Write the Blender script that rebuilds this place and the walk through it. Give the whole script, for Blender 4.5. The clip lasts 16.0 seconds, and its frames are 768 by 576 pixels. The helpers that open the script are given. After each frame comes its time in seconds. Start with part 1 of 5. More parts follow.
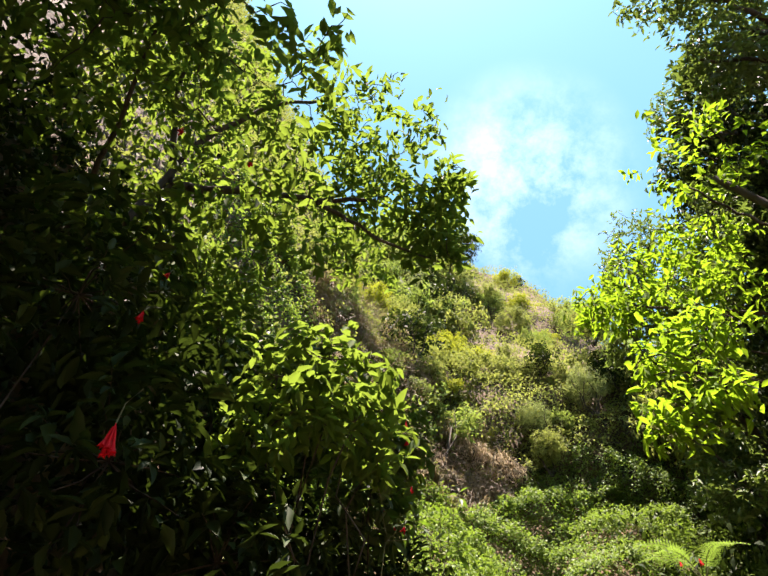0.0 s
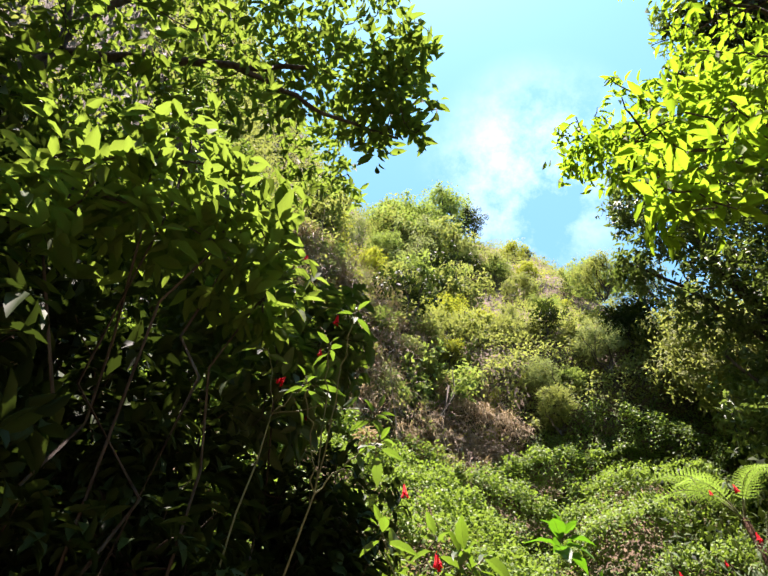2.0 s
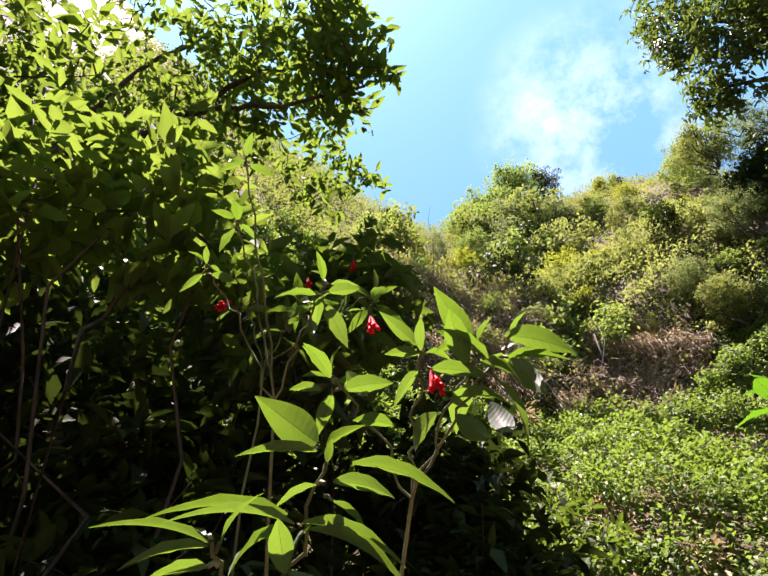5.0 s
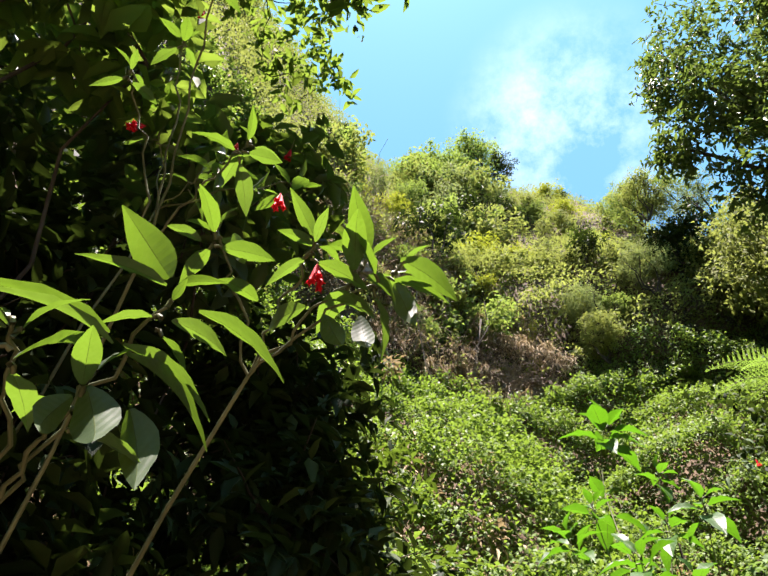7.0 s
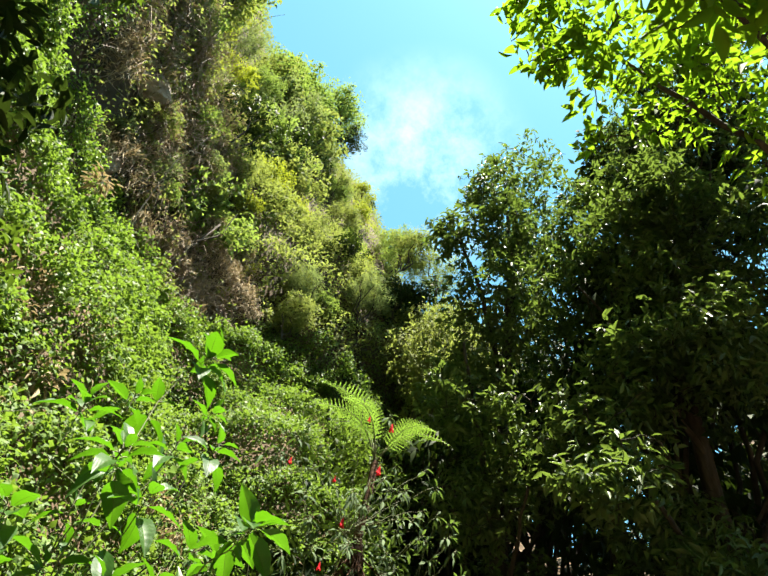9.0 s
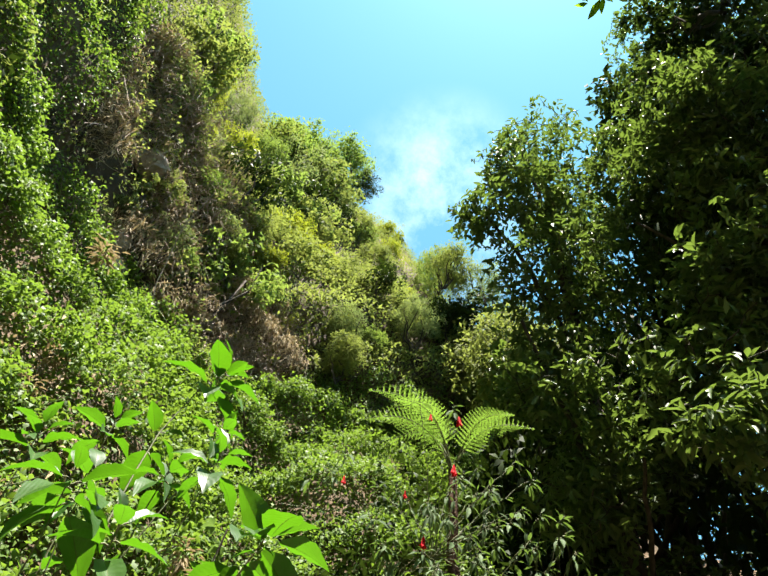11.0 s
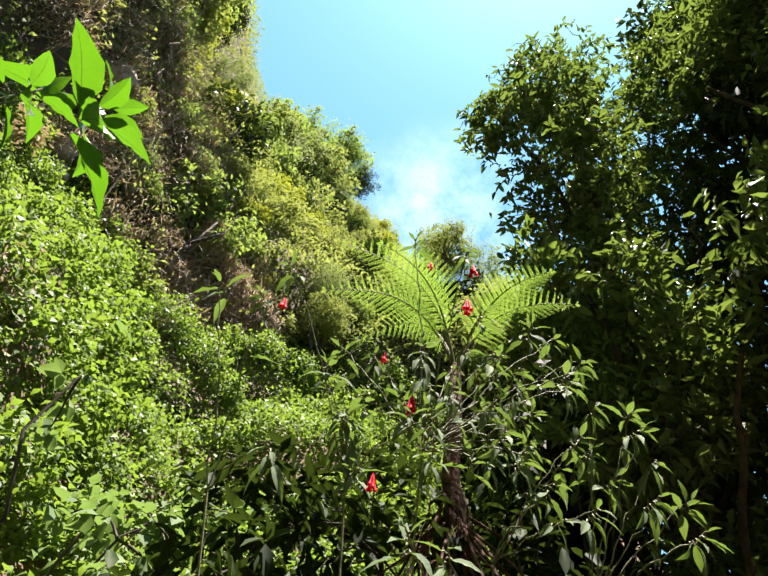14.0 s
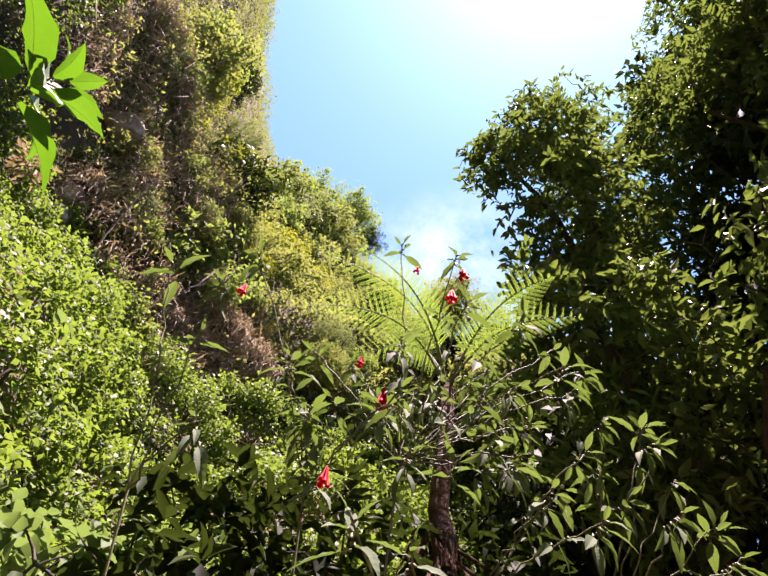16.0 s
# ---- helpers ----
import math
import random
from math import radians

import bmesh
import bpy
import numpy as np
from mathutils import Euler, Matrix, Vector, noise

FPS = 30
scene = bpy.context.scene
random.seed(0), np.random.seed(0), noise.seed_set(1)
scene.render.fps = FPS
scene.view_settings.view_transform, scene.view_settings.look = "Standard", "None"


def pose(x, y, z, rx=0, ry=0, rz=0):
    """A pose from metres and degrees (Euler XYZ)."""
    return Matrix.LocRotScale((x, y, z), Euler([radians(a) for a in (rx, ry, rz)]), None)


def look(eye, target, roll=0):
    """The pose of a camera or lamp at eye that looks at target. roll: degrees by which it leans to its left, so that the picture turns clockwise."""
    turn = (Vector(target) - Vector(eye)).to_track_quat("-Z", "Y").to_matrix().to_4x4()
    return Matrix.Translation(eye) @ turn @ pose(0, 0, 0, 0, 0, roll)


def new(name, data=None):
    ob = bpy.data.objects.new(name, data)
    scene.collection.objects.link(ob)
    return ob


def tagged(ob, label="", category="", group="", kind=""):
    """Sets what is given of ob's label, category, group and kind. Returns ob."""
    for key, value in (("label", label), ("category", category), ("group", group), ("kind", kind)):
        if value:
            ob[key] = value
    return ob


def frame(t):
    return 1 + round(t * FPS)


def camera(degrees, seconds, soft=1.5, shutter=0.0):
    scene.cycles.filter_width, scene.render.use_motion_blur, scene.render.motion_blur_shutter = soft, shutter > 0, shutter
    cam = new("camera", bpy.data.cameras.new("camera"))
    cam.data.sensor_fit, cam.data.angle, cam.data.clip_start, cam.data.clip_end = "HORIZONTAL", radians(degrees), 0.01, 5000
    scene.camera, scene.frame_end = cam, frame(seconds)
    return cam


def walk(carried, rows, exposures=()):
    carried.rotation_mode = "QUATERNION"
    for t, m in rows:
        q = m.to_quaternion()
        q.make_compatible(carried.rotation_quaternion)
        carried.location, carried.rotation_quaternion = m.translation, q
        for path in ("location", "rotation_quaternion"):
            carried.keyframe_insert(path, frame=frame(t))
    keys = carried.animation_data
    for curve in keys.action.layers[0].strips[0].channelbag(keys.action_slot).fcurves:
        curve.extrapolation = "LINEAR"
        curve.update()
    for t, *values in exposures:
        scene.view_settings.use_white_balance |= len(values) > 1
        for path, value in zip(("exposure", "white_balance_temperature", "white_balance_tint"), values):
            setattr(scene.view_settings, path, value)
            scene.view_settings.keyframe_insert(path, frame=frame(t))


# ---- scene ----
cam = camera(69.5, 16.0, soft=1.6)
PATH = [
    (0, (0.000, 0.000, 1.400), (0.082, 1.234, 2.972), -3.2),
    (0.5, (0.120, 0.461, 1.479), (0.180, 1.702, 3.046), -2.4),
    (1, (0.275, 0.846, 1.550), (0.313, 2.090, 3.116), -1.8),
    (1.5, (0.452, 1.231, 1.566), (0.491, 2.461, 3.141), -1.7),
    (2, (0.636, 1.560, 1.608), (0.667, 2.800, 3.177), -3.7),
    (2.5, (0.779, 1.833, 1.469), (0.762, 3.065, 3.045), -5.5),
    (3, (0.862, 2.150, 1.549), (0.786, 3.337, 3.157), -11.0),
    (3.5, (0.961, 2.415, 1.614), (0.774, 3.514, 3.274), -15.9),
    (4, (0.990, 2.528, 1.667), (0.700, 3.554, 3.359), -17.8),
    (4.2, (0.979, 2.548, 1.677), (0.680, 3.564, 3.374), -18.0),
    (6.3, (0.918, 2.609, 1.721), (0.565, 3.738, 3.333), -10.4),
    (6.5, (0.921, 2.622, 1.715), (0.617, 3.805, 3.299), -8.8),
    (7, (0.934, 2.643, 1.699), (0.815, 3.949, 3.209), -3.4),
    (7.5, (1.069, 2.544, 1.546), (1.191, 3.904, 3.008), 0.9),
    (8, (1.100, 2.646, 1.624), (1.531, 4.011, 3.021), 3.6),
    (8.5, (1.170, 2.657, 1.625), (1.831, 3.963, 2.988), 10.5),
    (9, (1.284, 2.710, 1.648), (2.006, 3.905, 3.080), 14.7),
    (9.2, (1.329, 2.717, 1.639), (2.018, 3.885, 3.109), 15.3),
    (11.3, (1.969, 3.465, 1.856), (2.452, 4.666, 3.381), 6.6),
    (11.5, (2.015, 3.564, 1.885), (2.491, 4.770, 3.408), 7.7),
    (12, (2.157, 3.769, 1.911), (2.634, 4.989, 3.423), 8.2),
    (12.5, (2.296, 3.997, 1.966), (2.748, 5.229, 3.475), 8.1),
    (13, (2.422, 4.264, 2.017), (2.844, 5.484, 3.545), 8.3),
    (13.5, (2.575, 4.513, 2.039), (3.005, 5.707, 3.584), 8.9),
    (14, (2.734, 4.784, 2.085), (3.221, 5.913, 3.662), 10.0),
    (14.5, (2.858, 4.969, 2.142), (3.364, 6.022, 3.766), 11.1),
    (15, (2.978, 5.007, 2.123), (3.421, 6.030, 3.783), 12.5),
    (15.5, (2.999, 5.014, 2.133), (3.389, 6.023, 3.815), 13.1),
    (16, (3.002, 5.013, 2.132), (3.350, 6.004, 3.834), 13.5),
]
EXPOSURES = [
    (0.0, 2.44, 7000, 30), (2.0, 2.49, 6700, 32), (3.5, 2.44, 6600, 40), (4.2, 2.39, 6600, 40), (6.3, 2.29, 6600, 36), (7.0, 2.34, 6500, 28), (8.5, 2.41, 6800, 10),
    (11.3, 2.26, 6600, 12), (12.5, 2.26, 6500, 14), (14.0, 2.33, 6600, 25), (15.0, 2.34, 6700, 48), (16.0, 2.31, 6700, 53),
]
walk(cam, [(t, look(eye, target, roll)) for t, eye, target, roll in PATH], EXPOSURES)

# ---- light ----
SUN = Vector((0.05, -0.17, 1.0)).normalized()
CLOUD = Vector((0.275, 0.445, 0.85)).normalized()
sun = new("sun", bpy.data.lights.new("sun", "SUN"))
sun.data.energy, sun.data.angle, sun.data.color = 5.0, radians(0.5), (1.0, 0.95, 0.86)
sun.matrix_world = look((0, 0, 60), Vector((0, 0, 60)) - SUN)

world = bpy.data.worlds.new("world")
scene.world = world
world.use_nodes = True
wt = world.node_tree
wt.nodes.clear()


def wnode(kind, **inputs):
    n = wt.nodes.new(kind)
    for k, v in inputs.items():
        n.inputs[k].default_value = v
    return n


sky = wt.nodes.new("ShaderNodeTexSky")
sky.sky_type, sky.sun_disc = "NISHITA", False
sky.sun_elevation = math.asin(SUN.z)
sky.sun_rotation = math.atan2(SUN.x, SUN.y)
sky.altitude, sky.air_density, sky.dust_density, sky.ozone_density = 600, 1.0, 0.7, 1.0
coord = wt.nodes.new("ShaderNodeTexCoord")
dot = wt.nodes.new("ShaderNodeVectorMath")
dot.operation = "DOT_PRODUCT"
dot.inputs[1].default_value = CLOUD
wt.links.new(coord.outputs["Generated"], dot.inputs[0])
reach = wt.nodes.new("ShaderNodeMapRange")
reach.interpolation_type = "SMOOTHSTEP"
reach.inputs["From Min"].default_value, reach.inputs["From Max"].default_value = 0.977, 1.004
wt.links.new(dot.outputs["Value"], reach.inputs["Value"])
puff = wt.nodes.new("ShaderNodeTexNoise")
puff.inputs["Scale"].default_value, puff.inputs["Detail"].default_value, puff.inputs["Roughness"].default_value = 6.5, 9.0, 0.66
wt.links.new(coord.outputs["Generated"], puff.inputs["Vector"])
thick = wt.nodes.new("ShaderNodeMapRange")
thick.inputs["From Min"].default_value, thick.inputs["From Max"].default_value = 0.40, 1.05
wt.links.new(puff.outputs["Fac"], thick.inputs["Value"])
cover = wt.nodes.new("ShaderNodeMath")
cover.operation = "MULTIPLY"
cover.use_clamp = True
wt.links.new(reach.outputs["Result"], cover.inputs[0])
wt.links.new(thick.outputs["Result"], cover.inputs[1])
blend = wt.nodes.new("ShaderNodeMix")
blend.data_type = "RGBA"
blend.inputs["B"].default_value = (7.0, 8.2, 9.0, 1)
wt.links.new(cover.outputs[0], blend.inputs["Factor"])
hue = wt.nodes.new("ShaderNodeMix")
hue.data_type, hue.blend_type = "RGBA", "MULTIPLY"
hue.inputs["Factor"].default_value = 1.0
hue.inputs["B"].default_value = (0.67, 1.20, 1.02, 1)
wt.links.new(sky.outputs[0], hue.inputs["A"])
wt.links.new(hue.outputs["Result"], blend.inputs["A"])
back = wnode("ShaderNodeBackground", Strength=0.07)
wt.links.new(blend.outputs["Result"], back.inputs["Color"])
wout = wt.nodes.new("ShaderNodeOutputWorld")
wt.links.new(back.outputs[0], wout.inputs["Surface"])


# ---- materials ----
def material(name):
    m = bpy.data.materials.new(name)
    m.use_nodes = True
    m.node_tree.nodes.clear()
    return m, m.node_tree


def leaf_material(name, dark, light, glow, through_share=0.38, rough=0.72, by_object=False, spec=0.09, veins=0.0):
    """Leaf: glossy skin over a green that varies leaf by leaf, and light that passes through."""
    m, t = material(name)
    n, l = t.nodes, t.links
    if by_object:
        rnd = n.new("ShaderNodeObjectInfo").outputs["Random"]
    else:
        rnd = n.new("ShaderNodeNewGeometry").outputs["Random Per Island"]
    tc = n.new("ShaderNodeTexCoord")
    patch = n.new("ShaderNodeTexNoise")
    patch.inputs["Scale"].default_value = 14.0 if by_object else 1.7
    patch.inputs["Detail"].default_value = 3
    l.new(tc.outputs["Object"], patch.inputs["Vector"])
    add = n.new("ShaderNodeMath")
    add.operation = "MULTIPLY_ADD"
    l.new(patch.outputs["Fac"], add.inputs[0])
    add.inputs[1].default_value = 0.9
    l.new(rnd, add.inputs[2])
    ramp = n.new("ShaderNodeValToRGB")
    ramp.color_ramp.elements[0].position, ramp.color_ramp.elements[0].color = 0.25, (*dark, 1)
    ramp.color_ramp.elements[1].position, ramp.color_ramp.elements[1].color = 0.95, (*light, 1)
    half = n.new("ShaderNodeMath")
    half.operation = "MULTIPLY"
    half.inputs[1].default_value = 0.62
    l.new(add.outputs[0], half.inputs[0])
    l.new(half.outputs[0], ramp.inputs["Fac"])
    p = n.new("ShaderNodeBsdfPrincipled")
    p.inputs["Roughness"].default_value = rough
    p.inputs["Specular IOR Level"].default_value = spec
    l.new(ramp.outputs["Color"], p.inputs["Base Color"])
    tint = n.new("ShaderNodeMix")
    tint.data_type, tint.blend_type = "RGBA", "MIX"
    tint.inputs["Factor"].default_value = 0.72
    l.new(ramp.outputs["Color"], tint.inputs["A"])
    tint.inputs["B"].default_value = (*glow, 1)
    tr = n.new("ShaderNodeBsdfTranslucent")
    l.new(tint.outputs["Result"], tr.inputs["Color"])
    if veins:
        wave = n.new("ShaderNodeTexWave")
        wave.wave_type, wave.bands_direction = "BANDS", "DIAGONAL"
        wave.inputs["Scale"].default_value, wave.inputs["Distortion"].default_value = 7.5, 1.6
        l.new(tc.outputs["Object"], wave.inputs["Vector"])
        bump = n.new("ShaderNodeBump")
        bump.inputs["Strength"].default_value, bump.inputs["Distance"].default_value = veins, 0.02
        l.new(wave.outputs["Fac"], bump.inputs["Height"])
        l.new(bump.outputs["Normal"], p.inputs["Normal"])
        l.new(bump.outputs["Normal"], tr.inputs["Normal"])
    mix = n.new("ShaderNodeMixShader")
    mix.inputs[0].default_value = through_share
    l.new(p.outputs[0], mix.inputs[1])
    l.new(tr.outputs[0], mix.inputs[2])
    out = n.new("ShaderNodeOutputMaterial")
    l.new(mix.outputs[0], out.inputs["Surface"])
    return m


def rough_material(name, dark, light, scale, rough=0.9, bump_depth=0.03, stretch=(1, 1, 1)):
    """Bark, soil and dry stuff: two scales of noise in colour and relief."""
    m, t = material(name)
    n, l = t.nodes, t.links
    tc = n.new("ShaderNodeTexCoord")
    mp = n.new("ShaderNodeMapping")
    mp.inputs["Scale"].default_value = stretch
    l.new(tc.outputs["Object"], mp.inputs["Vector"])
    a = n.new("ShaderNodeTexNoise")
    a.inputs["Scale"].default_value, a.inputs["Detail"].default_value = scale, 8
    b = n.new("ShaderNodeTexNoise")
    b.inputs["Scale"].default_value, b.inputs["Detail"].default_value = scale * 0.13, 3
    l.new(mp.outputs[0], a.inputs["Vector"])
    l.new(mp.outputs[0], b.inputs["Vector"])
    s = n.new("ShaderNodeMath")
    s.operation = "ADD"
    l.new(a.outputs["Fac"], s.inputs[0])
    l.new(b.outputs["Fac"], s.inputs[1])
    ramp = n.new("ShaderNodeValToRGB")
    ramp.color_ramp.elements[0].position, ramp.color_ramp.elements[0].color = 0.38, (*dark, 1)
    ramp.color_ramp.elements[1].position, ramp.color_ramp.elements[1].color = 0.66, (*light, 1)
    h = n.new("ShaderNodeMath")
    h.operation = "MULTIPLY"
    h.inputs[1].default_value = 0.5
    l.new(s.outputs[0], h.inputs[0])
    l.new(h.outputs[0], ramp.inputs["Fac"])
    p = n.new("ShaderNodeBsdfPrincipled")
    p.inputs["Roughness"].default_value = rough
    p.inputs["Specular IOR Level"].default_value = 0.25
    l.new(ramp.outputs["Color"], p.inputs["Base Color"])
    bump = n.new("ShaderNodeBump")
    bump.inputs["Strength"].default_value, bump.inputs["Distance"].default_value = 0.8, bump_depth
    l.new(a.outputs["Fac"], bump.inputs["Height"])
    l.new(bump.outputs["Normal"], p.inputs["Normal"])
    out = n.new("ShaderNodeOutputMaterial")
    l.new(p.outputs[0], out.inputs["Surface"])
    return m


M_OLIVE = leaf_material("olive_leaf", (0.098, 0.120, 0.034), (0.172, 0.198, 0.060), (0.26, 0.32, 0.055), 0.42)
M_LIME = leaf_material("lime_leaf", (0.128, 0.158, 0.014), (0.215, 0.250, 0.024), (0.36, 0.42, 0.03))
M_FRESH = leaf_material("fresh_leaf", (0.074, 0.116, 0.032), (0.135, 0.190, 0.052), (0.25, 0.36, 0.05), 0.42)
# Laurel leaf darkened: shade under the trees is put into this colour.
M_SHADE = leaf_material("leaf_darkened_for_shade", (0.008, 0.018, 0.006), (0.028, 0.048, 0.011), (0.07, 0.12, 0.012), 0.15, rough=0.62, spec=0.10)
M_LAUREL = leaf_material("laurel_leaf", (0.034, 0.062, 0.020), (0.118, 0.172, 0.056), (0.20, 0.31, 0.035), 0.27, rough=0.5, spec=0.25)
# Olive made darker: shade between the shrubs is put into this leaf colour.
M_GAP_SHADE = leaf_material("scrub_leaf_gap_shade", (0.070, 0.088, 0.024), (0.134, 0.156, 0.046), (0.23, 0.28, 0.05), 0.42)
M_WAX = leaf_material("waxy_leaf", (0.060, 0.096, 0.044), (0.130, 0.178, 0.096), (0.19, 0.33, 0.03), 0.24, rough=0.68, by_object=True, spec=0.08, veins=0.06)
M_PALE = leaf_material("pale_vine_leaf", (0.066, 0.112, 0.048), (0.142, 0.205, 0.090), (0.20, 0.34, 0.05), 0.32, rough=0.65, spec=0.1)
M_GREY = leaf_material("grey_green_leaf", (0.088, 0.114, 0.046), (0.150, 0.182, 0.078), (0.22, 0.29, 0.07), 0.4)
M_VINE = leaf_material("vine_leaf", (0.050, 0.094, 0.018), (0.128, 0.200, 0.038), (0.21, 0.34, 0.028), rough=0.55, spec=0.22)
M_BRIGHT = leaf_material("bright_leaf", (0.055, 0.110, 0.008), (0.120, 0.205, 0.015), (0.25, 0.43, 0.015), 0.50)
M_MID = leaf_material("tree_leaf", (0.026, 0.055, 0.012), (0.082, 0.135, 0.026), (0.22, 0.34, 0.03), 0.41)
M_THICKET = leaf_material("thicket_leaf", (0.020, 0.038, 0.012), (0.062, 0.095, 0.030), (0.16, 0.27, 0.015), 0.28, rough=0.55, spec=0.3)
M_DRY = leaf_material("dry_leaf", (0.110, 0.082, 0.045), (0.420, 0.335, 0.195), (0.36, 0.27, 0.12), 0.25, rough=0.8, spec=0.2)
M_TWIG = rough_material("dry_twig", (0.14, 0.105, 0.08), (0.40, 0.33, 0.27), 30)
M_BIG = leaf_material("broad_leaf", (0.022, 0.070, 0.009), (0.050, 0.120, 0.018), (0.095, 0.28, 0.003), 0.42, rough=0.45, by_object=True, spec=0.4, veins=0.05)
M_SHRUB = leaf_material("shrub_leaf", (0.030, 0.056, 0.024), (0.078, 0.112, 0.054), (0.18, 0.345, 0.010), 0.33, rough=0.52, by_object=True, spec=0.25, veins=0.05)
M_RIB = leaf_material("leaf_rib", (0.05, 0.07, 0.02), (0.09, 0.12, 0.04), (0.06, 0.10, 0.01), 0.2, by_object=True)
M_FERN = leaf_material("fern_leaf", (0.050, 0.115, 0.012), (0.110, 0.200, 0.022), (0.23, 0.38, 0.05), 0.44)
M_BARK = rough_material("bark", (0.022, 0.017, 0.012), (0.085, 0.070, 0.052), 22, stretch=(1, 1, 0.25))
M_STEM = rough_material("green_stem", (0.06, 0.07, 0.03), (0.16, 0.17, 0.08), 30, rough=0.6, bump_depth=0.005)
M_RUST = rough_material("dead_frond", (0.032, 0.016, 0.009), (0.13, 0.064, 0.034), 25)
M_SOIL = rough_material("slope_soil", (0.030, 0.022, 0.012), (0.15, 0.10, 0.055), 2.2, bump_depth=0.15)
M_ROCK = rough_material("pale_rock", (0.16, 0.12, 0.09), (0.42, 0.34, 0.28), 6, bump_depth=0.06)
M_PATH = rough_material("trodden_earth", (0.07, 0.05, 0.035), (0.20, 0.155, 0.11), 5, bump_depth=0.04)


def petal_material():
    m, t = material("red_petal")
    p = t.nodes.new("ShaderNodeBsdfPrincipled")
    p.inputs["Base Color"].default_value = (0.62, 0.012, 0.022, 1)
    p.inputs["Roughness"].default_value = 0.6
    p.inputs["Specular IOR Level"].default_value = 0.15
    tr = t.nodes.new("ShaderNodeBsdfTranslucent")
    tr.inputs["Color"].default_value = (0.85, 0.03, 0.03, 1)
    mix = t.nodes.new("ShaderNodeMixShader")
    mix.inputs[0].default_value = 0.35
    out = t.nodes.new("ShaderNodeOutputMaterial")
    t.links.new(p.outputs[0], mix.inputs[1])
    t.links.new(tr.outputs[0], mix.inputs[2])
    t.links.new(mix.outputs[0], out.inputs["Surface"])
    return m


M_PETAL = petal_material()

# ---- mesh builders ----
rng = np.random.default_rng(7)


def unit(v):
    v = np.asarray(v, float)
    return v / np.maximum(np.linalg.norm(v, axis=-1, keepdims=True), 1e-9)


def mesh_from(name, verts, faces, mat, smooth=True):
    me = bpy.data.meshes.new(name)
    faces = np.asarray(faces, np.int32)
    k = faces.shape[1]
    me.vertices.add(len(verts))
    me.vertices.foreach_set("co", np.asarray(verts, np.float32).ravel())
    me.loops.add(faces.size)
    me.loops.foreach_set("vertex_index", faces.ravel())
    me.polygons.add(len(faces))
    me.polygons.foreach_set("loop_start", np.arange(0, faces.size, k, dtype=np.int32))
    me.polygons.foreach_set("loop_total", np.full(len(faces), k, dtype=np.int32))
    if smooth:
        me.polygons.foreach_set("use_smooth", np.ones(len(faces), dtype=bool))
    me.materials.append(mat)
    me.update(calc_edges=True)
    return me


LEAF_V = np.array([(0, 0, 0), (-0.5, 0.36, 0.10), (0.5, 0.36, 0.10), (0, 0.42, -0.02), (-0.3, 0.74, 0.02), (0.3, 0.74, 0.02), (0, 1, -0.14)], float)
LEAF_F = np.array([(0, 3, 1), (0, 2, 3), (1, 3, 4), (3, 2, 5), (4, 3, 6), (3, 5, 6)])
CHIP_V = np.array([(0, 0, 0), (-0.5, 0.45, 0.10), (0.5, 0.45, 0.10), (0, 1, -0.12)], float)
CHIP_F = np.array([(0, 2, 1), (1, 2, 3)])


def leaves(name, pos, way, up, length, width, mat, small=False):
    """One mesh of many leaves: base, pointing way, face normal, length and width ratio."""
    v0, f0 = (CHIP_V, CHIP_F) if small else (LEAF_V, LEAF_F)
    n = len(pos)
    way = unit(way)
    side = unit(np.cross(way, up))
    nor = np.cross(side, way)
    ln = np.broadcast_to(np.asarray(length, float), (n,))[:, None, None]
    v = pos[:, None, :] + ln * (v0[None, :, 0:1] * width * side[:, None, :] + v0[None, :, 1:2] * way[:, None, :] + v0[None, :, 2:3] * nor[:, None, :])
    f = f0[None] + (np.arange(n) * len(v0))[:, None, None]
    return mesh_from(name, v.reshape(-1, 3), f.reshape(-1, 3), mat)


def tube(path, radii, sides=6):
    """Vertices and quads of a tapered tube along a path."""
    p = np.asarray(path, float)
    r = np.broadcast_to(np.asarray(radii, float), (len(p),))
    d = unit(np.gradient(p, axis=0))
    ref = np.where(np.abs(d[:, 2:3]) > 0.9, np.array([[1.0, 0, 0]]), np.array([[0, 0, 1.0]]))
    a = unit(np.cross(d, ref))
    b = np.cross(d, a)
    ang = np.linspace(0, 2 * np.pi, sides, endpoint=False)
    ring = np.cos(ang)[None, :, None] * a[:, None] + np.sin(ang)[None, :, None] * b[:, None]
    v = (p[:, None] + ring * r[:, None, None]).reshape(-1, 3)
    i, j = np.meshgrid(np.arange(len(p) - 1), np.arange(sides), indexing="ij")
    k = (j + 1) % sides
    f = np.stack([i * sides + j, i * sides + k, (i + 1) * sides + k, (i + 1) * sides + j], -1).reshape(-1, 4)
    return v, f


def tubes(name, parts, mat):
    vs, fs, o = [], [], 0
    for v, f in parts:
        vs.append(v)
        fs.append(f + o)
        o += len(v)
    return mesh_from(name, np.concatenate(vs), np.concatenate(fs), mat)


